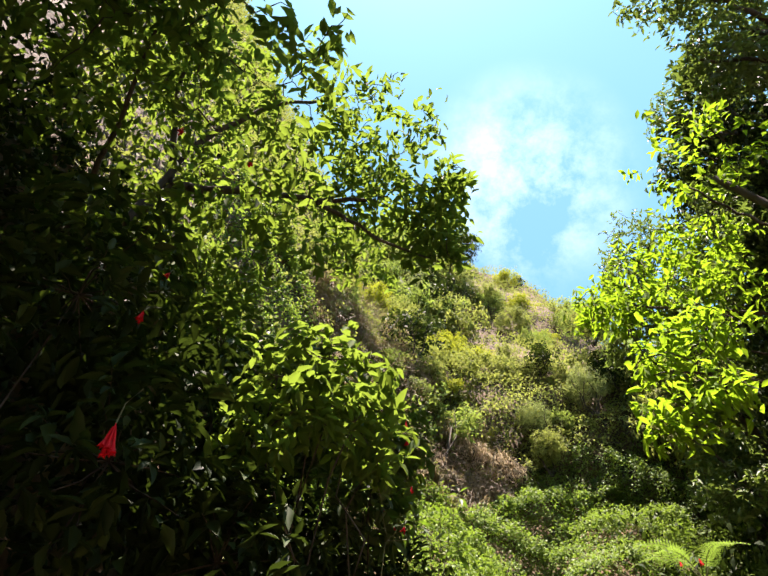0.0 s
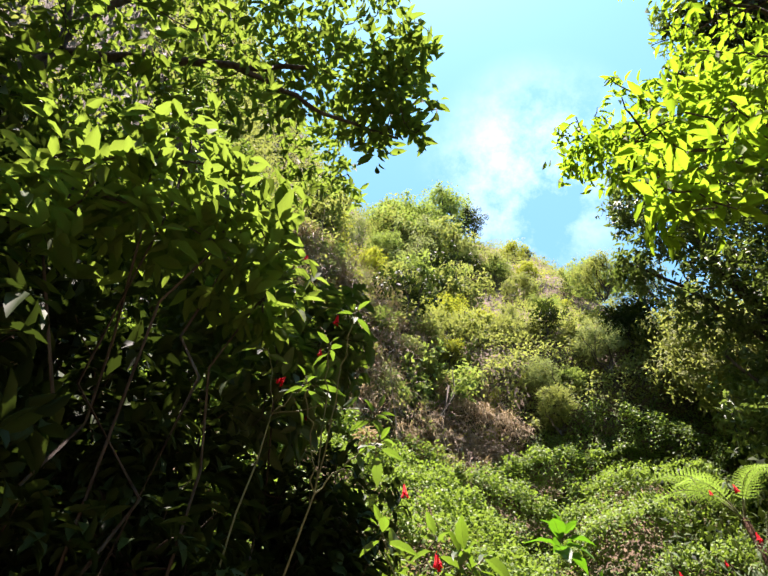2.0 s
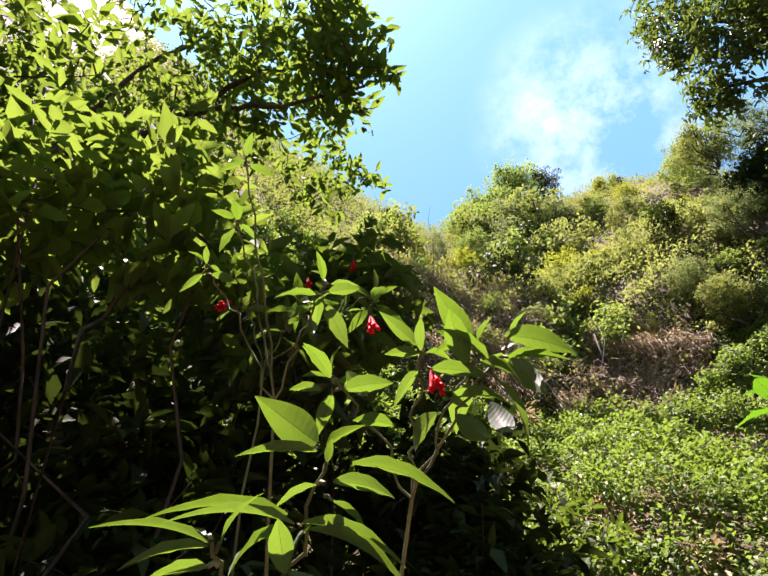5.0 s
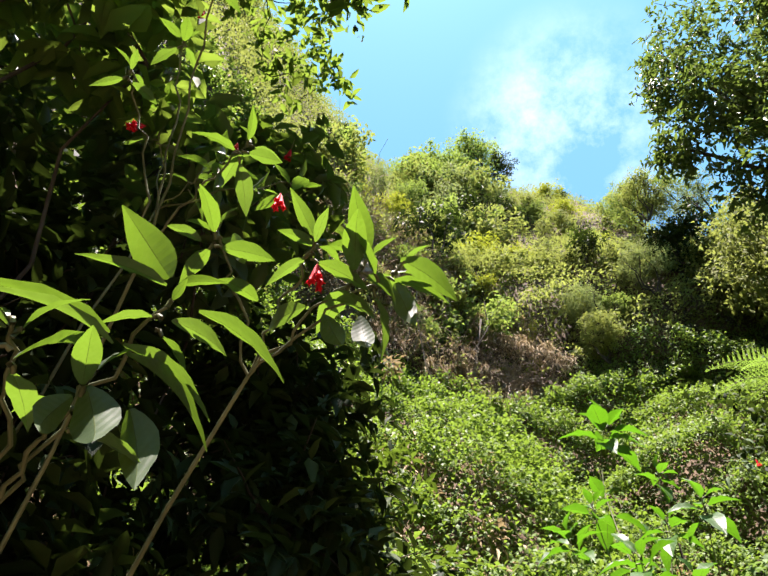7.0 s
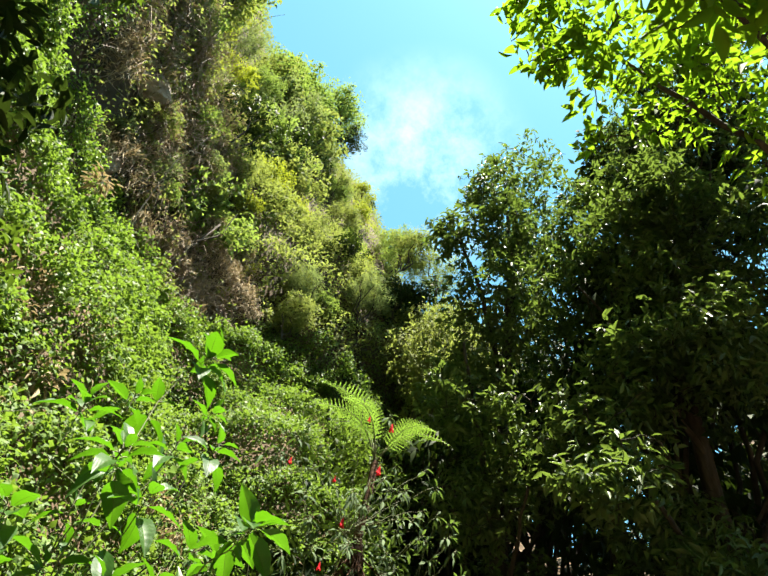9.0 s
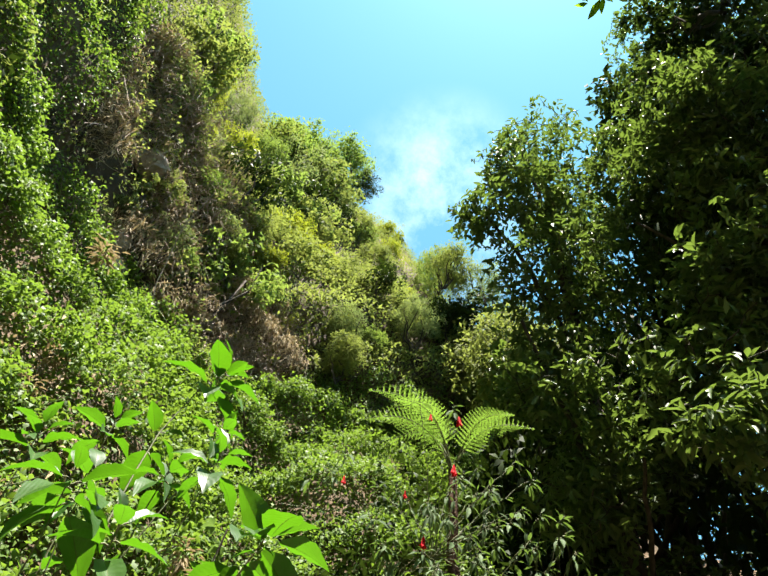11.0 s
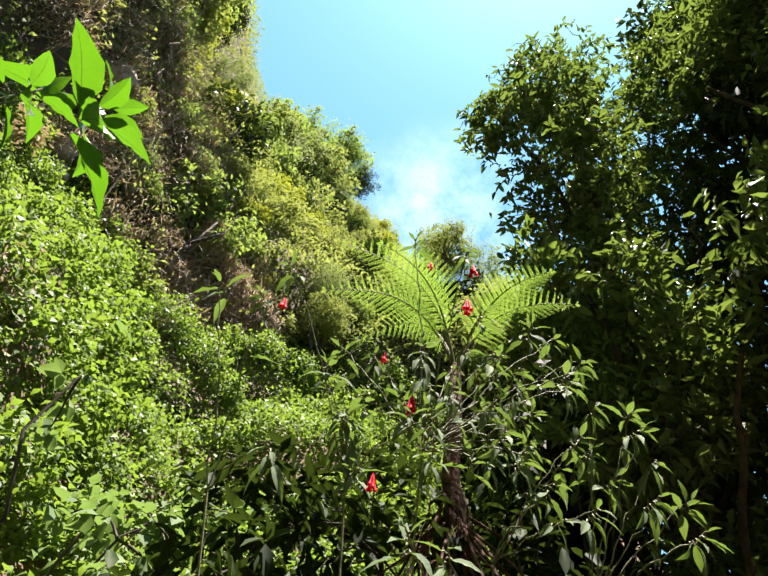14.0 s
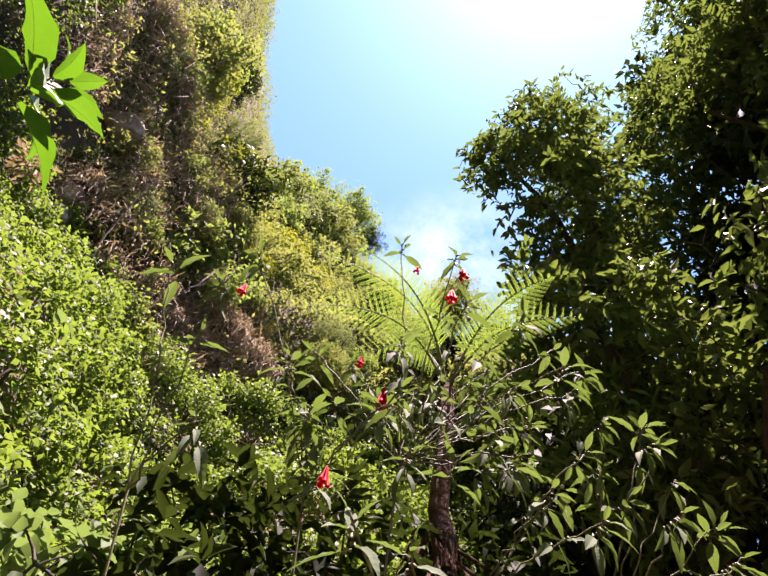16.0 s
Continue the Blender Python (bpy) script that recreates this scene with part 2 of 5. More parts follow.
def wavy(a, b, n=6, wobble=0.08, sag=0.0):
    """A crooked line from a to b."""
    a, b = np.asarray(a, float), np.asarray(b, float)
    t = np.linspace(0, 1, n)[:, None]
    p = a + (b - a) * t
    off = rng.normal(0, wobble * np.linalg.norm(b - a), (n, 3)) * np.sin(np.pi * t)
    p = p + off
    p[:, 2] += sag * np.sin(np.pi * t[:, 0])
    return p


def child(name, data, parent, label="", kind=""):
    ob = new(name, data)
    ob.parent = parent
    return tagged(ob, label, kind=kind)


def thing(name, label, category, group="", kind="", at=(0, 0, 0)):
    ob = new(name)
    ob.location = at
    return tagged(ob, label, category, group, kind)


# ---- ground ----
PROFILE_Y = [-400, -60, -14, -6, -3, 4.2, 6.2, 8.6, 11.2, 11.8, 12.1, 13.2, 15.5, 17.0, 20.0, 27, 60, 400]
PROFILE_Z = [16, 14, 7.0, 2.2, 0.1, 0.0, 0.3, 2.6, 6.2, 7.6, 11.4, 13.4, 16.8, 21.5, 28.5, 33, 42, 52]


def height(x, y):
    """Height of the ground: a narrow gorge, its wall ahead and bending round on one side."""
    x, y = np.clip(np.asarray(x, float), -200, 200), np.clip(np.asarray(y, float), -390, 390)
    shift = 1.5 / (1 + np.exp((x - 1.3) * 2.2)) + 1.5 * np.log1p(np.exp((-0.6 - x) * 1.6))
    ye = y + shift
    z = np.interp(ye, PROFILE_Y, PROFILE_Z)
    fall = 1 - 0.62 / (1 + np.exp(-(x - 10.5 - 0.12 * y) * 0.55)) / (1 + np.exp(-(y + 1) * 1.0))
    z = z * fall
    left = np.log1p(np.exp((-2.2 - x) * 1.5)) * 1.3
    z = z + np.minimum(left, 24) * np.clip((8 - y) / 8, 0, 1)
    right = np.log1p(np.exp((x - 8.2) * 1.2)) * 0.9
    z = z + np.minimum(right, 11) * np.clip((14 - y) / 6, 0, 1)
    base = np.clip(0.11 * (0.5 * x + 0.86 * y), -0.6, 0.85)
    lump = 0.35 * np.sin(1.3 * x + 0.7 * y) * np.sin(0.9 * y - 0.5 * x + 1) + 0.16 * np.sin(2.9 * x - 1.1 * y) * np.sin(2.3 * y + 0.6 * x)
    return z + base + lump * np.clip(z / 4, 0, 1.2)


def spread(lo, hi, fine_lo, fine_hi, step):
    inner = np.arange(fine_lo, fine_hi, step)
    a = fine_lo - np.geomspace(step, fine_lo - lo, 18)[::-1]
    b = fine_hi + np.geomspace(step, hi - fine_hi, 18)
    return np.concatenate([a, inner, b])


gx, gy = spread(-1500, 1500, -14, 22, 0.25), spread(-1500, 1500, -10, 32, 0.25)
GX, GY = np.meshgrid(gx, gy)
GZ = height(GX, GY)
gi, gj = np.meshgrid(np.arange(len(gy) - 1), np.arange(len(gx) - 1), indexing="ij")
gw = len(gx)
gf = np.stack([gi * gw + gj, gi * gw + gj + 1, (gi + 1) * gw + gj + 1, (gi + 1) * gw + gj], -1).reshape(-1, 4)
ground = new("ground", mesh_from("ground", np.stack([GX, GY, GZ], -1).reshape(-1, 3), gf, M_SOIL))
tagged(ground, "steep earthy gorge slopes under dense greenery", "ground", kind="structure")

# The trodden path: a strip a little above the ground.
pv, pf = [], []
for i in range(40):
    s = -0.15 + i / 39 * 1.12
    c = np.array([0.0, 0.0]) + s * np.array([3.0, 5.0]) + np.array([0.35 * math.sin(3 * s), 0])
    nrm = np.array([0.857, -0.514])
    for k in (-1, -0.5, 0, 0.5, 1):
        w = 0.42 + 0.05 * math.sin(7.0 * s + k)
        q = c + nrm * k * w
        pv.append((q[0], q[1], float(height(q[0], q[1])) + 0.03 - 0.02 * abs(k)))
    if i:
        for k in range(4):
            o = (i - 1) * 5 + k
            pf.append((o, o + 1, o + 6, o + 5))
path_ob = new("path", mesh_from("path", pv, pf, M_PATH))
tagged(path_ob, "narrow trodden earth footpath through the gorge", "path", kind="structure")


def slope_points(n, x0, x1, y0, y1, keep=None):
    """n points spread evenly over the slope's true area, with its normals."""
    got_p, got_n, have = [], [], 0
    while have < n:
        x, y = rng.uniform(x0, x1, n * 3), rng.uniform(y0, y1, n * 3)
        z = height(x, y)
        e = 0.05
        hx, hy = (height(x + e, y) - z) / e, (height(x, y + e) - z) / e
        area = np.sqrt(1 + hx * hx + hy * hy)
        ok = rng.uniform(0, 11, len(x)) < area
        if keep is not None:
            ok &= keep(x, y, z)
        p = np.stack([x, y, z], -1)[ok]
        got_p.append(p)
        got_n.append(unit(np.stack([-hx, -hy, np.ones_like(hx)], -1))[ok])
        have += len(p)
    return np.concatenate(got_p)[:n], np.concatenate(got_n)[:n]


def wave_noise(p, s):
    x, y, z = p[:, 0] * s, p[:, 1] * s, p[:, 2] * s
    return (np.sin(x + 1.7 * np.sin(0.6 * y + z)) * np.sin(1.1 * y + 0.9 * z + 2) + 0.5 * np.sin(2.3 * x - 1.9 * z + 1) * np.sin(2.1 * y + 2.7 * x)) * 0.67


def cover_layer(name, label, category, n, box, mat, length, width, depth, droop, keep=None, small=True, lumps=0.9):
    """A carpet of leaves over the slope: loose, lumpy, tips hanging outwards and down."""
    p, nor = slope_points(n, *box, keep)
    lift = depth * (0.25 + 0.75 * rng.random(n)) + depth * lumps * np.clip(wave_noise(p, 1.9), -0.4, 1)
    p = p + nor * lift[:, None] + rng.normal(0, 0.03, (n, 3))
    way = nor * 0.6 + rng.normal(0, 0.6, (n, 3)) + np.array([0, 0, -droop])
    up = nor * 0.6 + np.array([0, 0, 0.9]) + rng.normal(0, 0.35, (n, 3))
    ob = new(name, leaves(name, p, way, up, length * rng.uniform(0.55, 1.35, n), width, mat, small))
    return tagged(ob, label, category, kind="stuff")


# ---- slope greenery ----
def is_dry(x, y, z):
    """Bare, dry stretches of the slope."""
    a = ((x - 2.5) / 1.15) ** 2 + ((z - 8.8) / 1.5) ** 2 < 1 + 0.4 * np.sin(5 * x + 3 * z)
    b = ((x - 0.25 + 0.10 * (z - 12)) / 0.95) ** 2 + ((z - 11.8) / 4.4) ** 2 < 1 + 0.45 * np.sin(4 * x - 2 * z)
    e = ((x + 1.15) / 0.75) ** 2 + ((z - 11.2) / 2.2) ** 2 < 1 + 0.4 * np.sin(5 * x + 2 * z)
    return (a | b | e) & (y > 7) & (z > vine_top(x))


def vine_top(x):
    """Height on the slope up to which the creeper has grown."""
    return np.interp(x, [-4, -1.5, -1.1, 0.3, 1.4, 2.0, 3.0, 4.2, 6.0, 8.0], [14.5, 12.5, 8.5, 8.0, 7.6, 7.1, 8.0, 9.2, 9.7, 9.6]) + 0.35 * np.sin(5.1 * x) * np.sin(2.3 * x + 1)


cover_layer("vine_cover", "dense bright green creeper covering the steep bank", "creeper", 255000,
            (-5, 9, 4.8, 12.1), M_VINE, 0.060, 0.62, 0.36, 0.5, lambda x, y, z: (z > 1.2) & (z < vine_top(x)) & ~((x > 3.3) & (y < 7.2)), lumps=1.25)
cover_layer("cliff_scrub", "olive scrub clinging to the steep cliff", "scrub", 22000,
            (1.2, 10, 9.5, 14), M_OLIVE, 0.10, 0.5, 0.5, 0.3, lambda x, y, z: (z > vine_top(x)) & (z < 14) & ~is_dry(x, y, z))
cover_layer("slope_scrub", "olive green scrub leaves on the gorge wall", "scrub", 50000,
            (-9, 14, 7, 22), M_GAP_SHADE, 0.10, 0.5, 0.40, 0.2, lambda x, y, z: (z > vine_top(x)) & ~is_dry(x, y, z) & ((x > 1.4) | (y > 12.5)))
cover_layer("wall_scrub", "small-leaved green scrub hanging on the near cliff", "scrub", 30000,
            (-5, 1.4, 7, 12.5), M_GAP_SHADE, 0.085, 0.5, 0.5, 0.6, lambda x, y, z: (z > vine_top(x)) & ~is_dry(x, y, z))
cover_layer("dry_growth", "dry brown grass and dead stems on bare slope", "dry grass", 34000,
            (-2, 5, 7, 14), M_DRY, 0.22, 0.065, 0.40, 0.9, is_dry)
cover_layer("dry_scrub", "sparse yellow green scrub among dry grass", "scrub", 9000,
            (-2, 5, 7, 14), M_OLIVE, 0.085, 0.5, 0.55, 0.4, lambda x, y, z: is_dry(x, y, z) & ((z > 10) | (np.sin(3 * x + 5 * z) > 0.85)))
cover_layer("withered_creeper", "withered brown creeper leaves low on the bank", "dead leaves", 1000,
            (-0.4, 1.9, 6.4, 8.8), M_DRY, 0.085, 0.35, 0.34, 0.9, lambda x, y, z: (((x - 0.7) / 0.8) ** 2 + ((z - 4.1) / 1.3) ** 2 < 1) & (np.sin(4.2 * x + 2.7 * z) * np.sin(3.1 * z - 2 * x) > -0.1))
cover_layer("bank_scrub", "undergrowth on the shaded bank, shade put into its leaf colour", "undergrowth", 26000,
            (-9, -1.5, -6, 8), M_SHADE, 0.13, 0.5, 0.5, 0.3, lambda x, y, z: (z > 0.8) & (z < 7.5))
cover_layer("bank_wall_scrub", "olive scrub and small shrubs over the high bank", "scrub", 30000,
            (-6.5, -1.5, 2, 8), M_GAP_SHADE, 0.10, 0.5, 0.5, 0.5, lambda x, y, z: z > 6.5)
cover_layer("valley_scrub", "undergrowth on the shaded valley floor, shade put into its leaf colour", "undergrowth", 24000,
            (4.6, 18, -4, 11), M_SHADE, 0.15, 0.5, 0.6, 0.2)
cover_layer("rear_scrub", "green undergrowth on the slope", "undergrowth", 12000,
            (-9, 14, -14, -2.5), M_OLIVE, 0.22, 0.5, 0.6, 0.2)


def crown_points(n, lobes, squash):
    """Leaf bases over a lumpy crown of unit radius: lobes capped with many small sprays, hollow below."""
    c = unit(rng.normal(0, 1, (lobes, 3)) + np.array([0, 0, 0.25])) * rng.uniform(0.35, 0.82, (lobes, 1))
    c[:, 2] *= squash
    rad = rng.uniform(0.17, 0.36, lobes)
    sprays = 16
    tip = unit(rng.normal(0, 1, (lobes, sprays, 3)) + np.array([0, 0, 0.55]))
    k, j = rng.integers(0, lobes, n), rng.integers(0, sprays, n)
    d = tip[k, j]
    p = c[k] + d * (rad[k] * rng.uniform(0.45, 1.12, n) ** 0.6)[:, None] + rng.normal(0, 0.045, (n, 3))
    return p, d


def crown_mesh(name, n, lobes, mat, leaf, width, squash=0.8, hang=0.2, small=True):
    p, d = crown_points(n, lobes, squash)
    way = np.cross(d, rng.normal(0, 1, (n, 3))) + d * 0.55 + np.array([0, 0, -hang])
    up = d * 0.7 + np.array([0, 0, 0.8]) + rng.normal(0, 0.35, (n, 3))
    return leaves(name, p, way, up, leaf * rng.uniform(0.6, 1.3, n), width, mat, small)


def bush_stems(name, height_share=1.0):
    parts = []
    for _ in range(5):
        a = rng.uniform(0, 6.28)
        tip = np.array([0.55 * math.cos(a), 0.55 * math.sin(a), rng.uniform(0.0, 0.5)])
        parts.append(tube(wavy((0.05 * math.cos(a), 0.05 * math.sin(a), -1.15 * height_share), tip, 6, 0.06), np.linspace(0.028, 0.008, 6), 5))
    return tubes(name, parts, M_BARK)


def crown_set(n, lobes, mat, leaf, width, squash, count):
    """Full crowns for the larger masses and lighter ones for small shrubs."""
    return ([crown_mesh("crown", n, lobes, mat, leaf, width, squash) for _ in range(count)],
            [crown_mesh("crown", n // 4, lobes // 2, mat, leaf * 1.65, width, squash) for _ in range(count)])


KINDS = {
    "fresh": (crown_set(7600, 44, M_FRESH, 0.066, 0.5, 1.0, 3), "fresh green leafy tree on the gorge slope"),
    "olive": (crown_set(6800, 40, M_OLIVE, 0.067, 0.5, 0.85, 3), "olive green bushy shrub on the gorge slope"),
    "lime": (crown_set(7200, 34, M_LIME, 0.065, 0.5, 0.7, 3), "yellow green rounded shrub on the gorge slope"),
    # These crowns carry the shade of the wood in their leaf colour.
    "dark": (crown_set(5600, 36, M_SHADE, 0.074, 0.45, 0.95, 2), "dense laurel bush in the gorge, shade put into its leaf colour"),
    "grey": (crown_set(7200, 36, M_GREY, 0.056, 0.4, 0.85, 2), "grey green feathery shrub on the gorge slope"),
}
STEMS = [bush_stems("stem") for _ in range(3)]


def bush(kind, x, y, z, r, stretch=1.0, light=False):
    sets, label = KINDS[kind]
    meshes = sets[1 if light else 0]
    ob = thing("shrub", label, "shrub", "shrubs on the gorge slope")
    child("stem", STEMS[rng.integers(3)], ob)
    child("crown", meshes[rng.integers(len(meshes))], ob)
    ob.matrix_world = Matrix.LocRotScale((x, y, z), Euler((rng.uniform(-0.2, 0.2), rng.uniform(-0.2, 0.2), rng.uniform(0, 6.28))), (r, r, r * stretch))
    return ob


# Trees and shrubs that make the skyline and the larger masses of the wall.
for kind, x, y, z, r, stretch in (
    ("fresh", 0.96, 16.97, 25.61, 1.43, 1.20),
    ("fresh", 2.65, 17.62, 26.9, 2.11, 1.10),
    ("fresh", 4.82, 18.36, 28.9, 2.12, 1.10),
    ("dark", 6.33, 18.68, 28.97, 1.04, 1.20),
    ("grey", 4.45, 16.60, 22.28, 1.27, 1.00),
    ("lime", 2.80, 12.70, 14.17, 1.00, 0.80),
    ("lime", 3.64, 12.93, 13.94, 0.73, 0.80),
    ("lime", 2.48, 11.88, 11.63, 0.66, 0.80),
    ("dark", -1.16, 11.56, 20.16, 0.97, 1.30),
    ("lime", -0.81, 10.10, 15.31, 0.93, 1.10),
    ("fresh", -0.72, 9.58, 12.68, 0.88, 1.00),
    ("grey", -0.25, 12.99, 19.65, 0.97, 1.20),
    ("lime", 0.24, 12.50, 16.54, 0.98, 1.00),
    ("fresh", 0.66, 10.63, 11.47, 0.73, 1.00),
    ("olive", 1.46, 13.88, 16.98, 1.11, 1.00),
    ("fresh", 5.99, 16.50, 20.70, 1.01, 1.00),
    ("lime", 7.49, 16.84, 21.13, 0.94, 1.00),
    ("dark", 9.08, 19.58, 26.69, 0.58, 1.00),
    ("olive", 4.56, 12.74, 13.04, 0.95, 1.00),
    ("lime", 7.65, 15.87, 17.89, 0.73, 1.00),
    ("fresh", 7.40, 12.33, 15.2, 0.80, 1.10),
    ("grey", 8.00, 11.35, 13.73, 1.06, 1.00),
    ("olive", 9.28, 16.57, 19.65, 1.41, 1.00),
    ("olive", 5.98, 12.5, 12.4, 0.80, 1.00),
    ("dark", 7.50, 11.82, 12.34, 0.99, 1.00),
    ("olive", 7.3, 9.7, 9.9, 0.75, 1.20),
    ("grey", 2.78, 11.87, 10.45, 0.61, 0.80),
    ("lime", 4.56, 11.99, 10.82, 0.54, 0.80),
    ("fresh", 5.28, 11.95, 10.56, 0.64, 0.80),
    ("grey", -0.12, 9.84, 9.13, 0.42, 0.80),
    ("fresh", 0.66, 10.48, 9.20, 0.44, 0.80),
    ("olive", 7.01, 11.18, 13.9, 0.80, 1.10),
    ("grey", 6.18, 11.6, 11.5, 0.80, 1.00),
    ("fresh", 3.46, 18.64, 26.87, 1.55, 1.25),
    ("fresh", 1.06, 15.34, 21.27, 1.15, 1.20),
    ("fresh", 1.93, 15.44, 19.69, 1.03, 1.20),
    ("olive", 0.57, 13.76, 17.22, 0.82, 1.10),
    ("grey", 4.97, 17.21, 23.11, 1.03, 1.10),
    ("olive", 5.85, 16.39, 21.28, 0.96, 1.10),
    ("lime", 8.38, 19.19, 26.31, 0.98, 0.90),
    ("olive", 6.59, 15.77, 18.72, 0.99, 1.10),
    ("olive", 4.69, 13.10, 14.19, 0.63, 1.00),
    ("fresh", 6.99, 15.36, 17.33, 0.75, 1.10),
    ("grey", 4.47, 11.39, 10.36, 0.60, 1.00),
    ("olive", 4.49, 11.29, 9.37, 0.57, 1.00),
    ("grey", 1.35, 10.69, 10.73, 0.52, 0.90),
    ("olive", 1.66, 10.91, 10.35, 0.50, 0.90),
    ("olive", 1.89, 11.21, 11.93, 0.50, 1.00),
):
    bush(kind, x, y, z, r, stretch)

# Shrubs scattered over the wall.
bp, bn = slope_points(84, -7, 13, 8.5, 27, lambda x, y, z: (z > vine_top(x) + 0.5) & ~is_dry(x, y, z) & ~((z > 15.5) & ((x > 4.5) | (x < 1.0))) & ~((x > 5) & (z > 13)) & ~((x > 1.4) & (x < 5.2) & (y > 11.3) & (y < 14.6)))
for (x, y, z), nn in zip(bp, bn):
    far = min(1.0, max(0.0, (z - 8) / 18))
    r = rng.uniform(0.5, 1.15) + 0.9 * far * rng.random()
    kind = rng.choice(["olive", "fresh", "olive", "grey", "dark", "fresh"] if x < 6 else ["olive", "dark", "dark", "grey"])
    bush(str(kind), x + nn[0] * 0.4 * r, y + nn[1] * 0.4 * r, z + 0.35 * r, r, rng.uniform(0.85, 1.3), True)

dp, dn = slope_points(34, -2, 4.2, 7, 14, lambda x, y, z: is_dry(x, y, z) & (z > 8.2))
for (x, y, z), nn in zip(dp, dn):
    r = rng.uniform(0.28, 0.55)
    bush(str(rng.choice(["olive", "grey", "grey", "lime", "fresh"])), x + nn[0] * 0.5 * r, y + nn[1] * 0.5 * r, z + 0.2 * r, r, rng.uniform(0.9, 1.4), True)


# ---- trees ----
def leafy_tree(name, label, trunk, trunk_r, limbs, blobs, mat, leaf, width, group="", droop=0.25, per=7):
    """A tree: trunk and limbs as given polylines, twigs to the crown's blobs, leaf rosettes at the twigs' ends.
    blobs: centre, radii, number of rosettes."""
    ob = thing(name, label, "tree", group, at=trunk[0])
    o = np.array(trunk[0], float)

    def smooth(line, n=14):
        q = np.array(line, float)
        s = np.concatenate([[0], np.cumsum(np.linalg.norm(np.diff(q, axis=0), axis=1))])
        t = np.linspace(0, s[-1], n)
        p = np.stack([np.interp(t, s, q[:, i]) for i in range(3)], -1)
        return p + rng.normal(0, 0.012, p.shape)

    tr = smooth(trunk, 18)
    v, f = tube(tr - o, np.linspace(trunk_r, trunk_r * 0.35, len(tr)), 10)
    child("trunk", mesh_from("trunk", v, f, M_BARK), ob)
    nodes = [tr[6:]]
    for line, r in limbs:
        p = smooth(line)
        v, f = tube(p - o, np.linspace(r, r * 0.35, len(p)), 7)
        child("limb", mesh_from("limb", v, f, M_BARK), ob)
        nodes.append(p)
    nodes = np.concatenate(nodes)
    tips, dirs, twigs = [], [], []
    for c, rad, n in blobs:
        c, rad = np.array(c, float), np.array(rad, float)
        d = unit(rng.normal(0, 1, (n, 3)))
        tips.append(c + d * rad * (rng.uniform(0.25, 1.0, (n, 1)) ** 0.5))
        dirs.append(unit(d * 0.7 + rng.normal(0, 0.4, (n, 3))))
    # Twigs grow from the limbs outwards, each from the nearest wood already there.
    every = np.concatenate(tips)[::3]
    gap = np.array([np.min(np.linalg.norm(nodes - q, axis=1)) for q in every])
    for q in every[np.argsort(gap)]:
        p = nodes[np.argmin(np.linalg.norm(nodes - q, axis=1))]
        line = wavy(p, q, 5, 0.07, 0.02)
        thick = min(0.012, 0.004 + 0.006 * np.linalg.norm(q - p))
        twigs.append(tube(line - o, np.linspace(thick, 0.003, 5), 4))
        nodes = np.concatenate([nodes, line[1:]])
    child("twig", tubes("twig", twigs, M_BARK), ob, kind="stuff")
    tips, dirs = np.concatenate(tips), np.concatenate(dirs)
    n = len(tips)
    p = np.repeat(tips, per, 0)
    ax = np.repeat(dirs, per, 0)
    spin = unit(rng.normal(0, 1, (n * per, 3)))
    way = ax * 0.55 + unit(np.cross(ax, spin)) * 0.85 + np.array([0, 0, -droop])
    p = p - ax * rng.uniform(0, leaf * 2.4, (n * per, 1)) + rng.normal(0, leaf * 0.12, (n * per, 3))
    up = ax * 0.7 + np.array([0, 0, 0.9]) + rng.normal(0, 0.25, (n * per, 3))
    child("crown", leaves("crown", p - o, way, up, leaf * rng.uniform(0.6, 1.2, n * per), width, mat), ob, kind="stuff")
    return ob


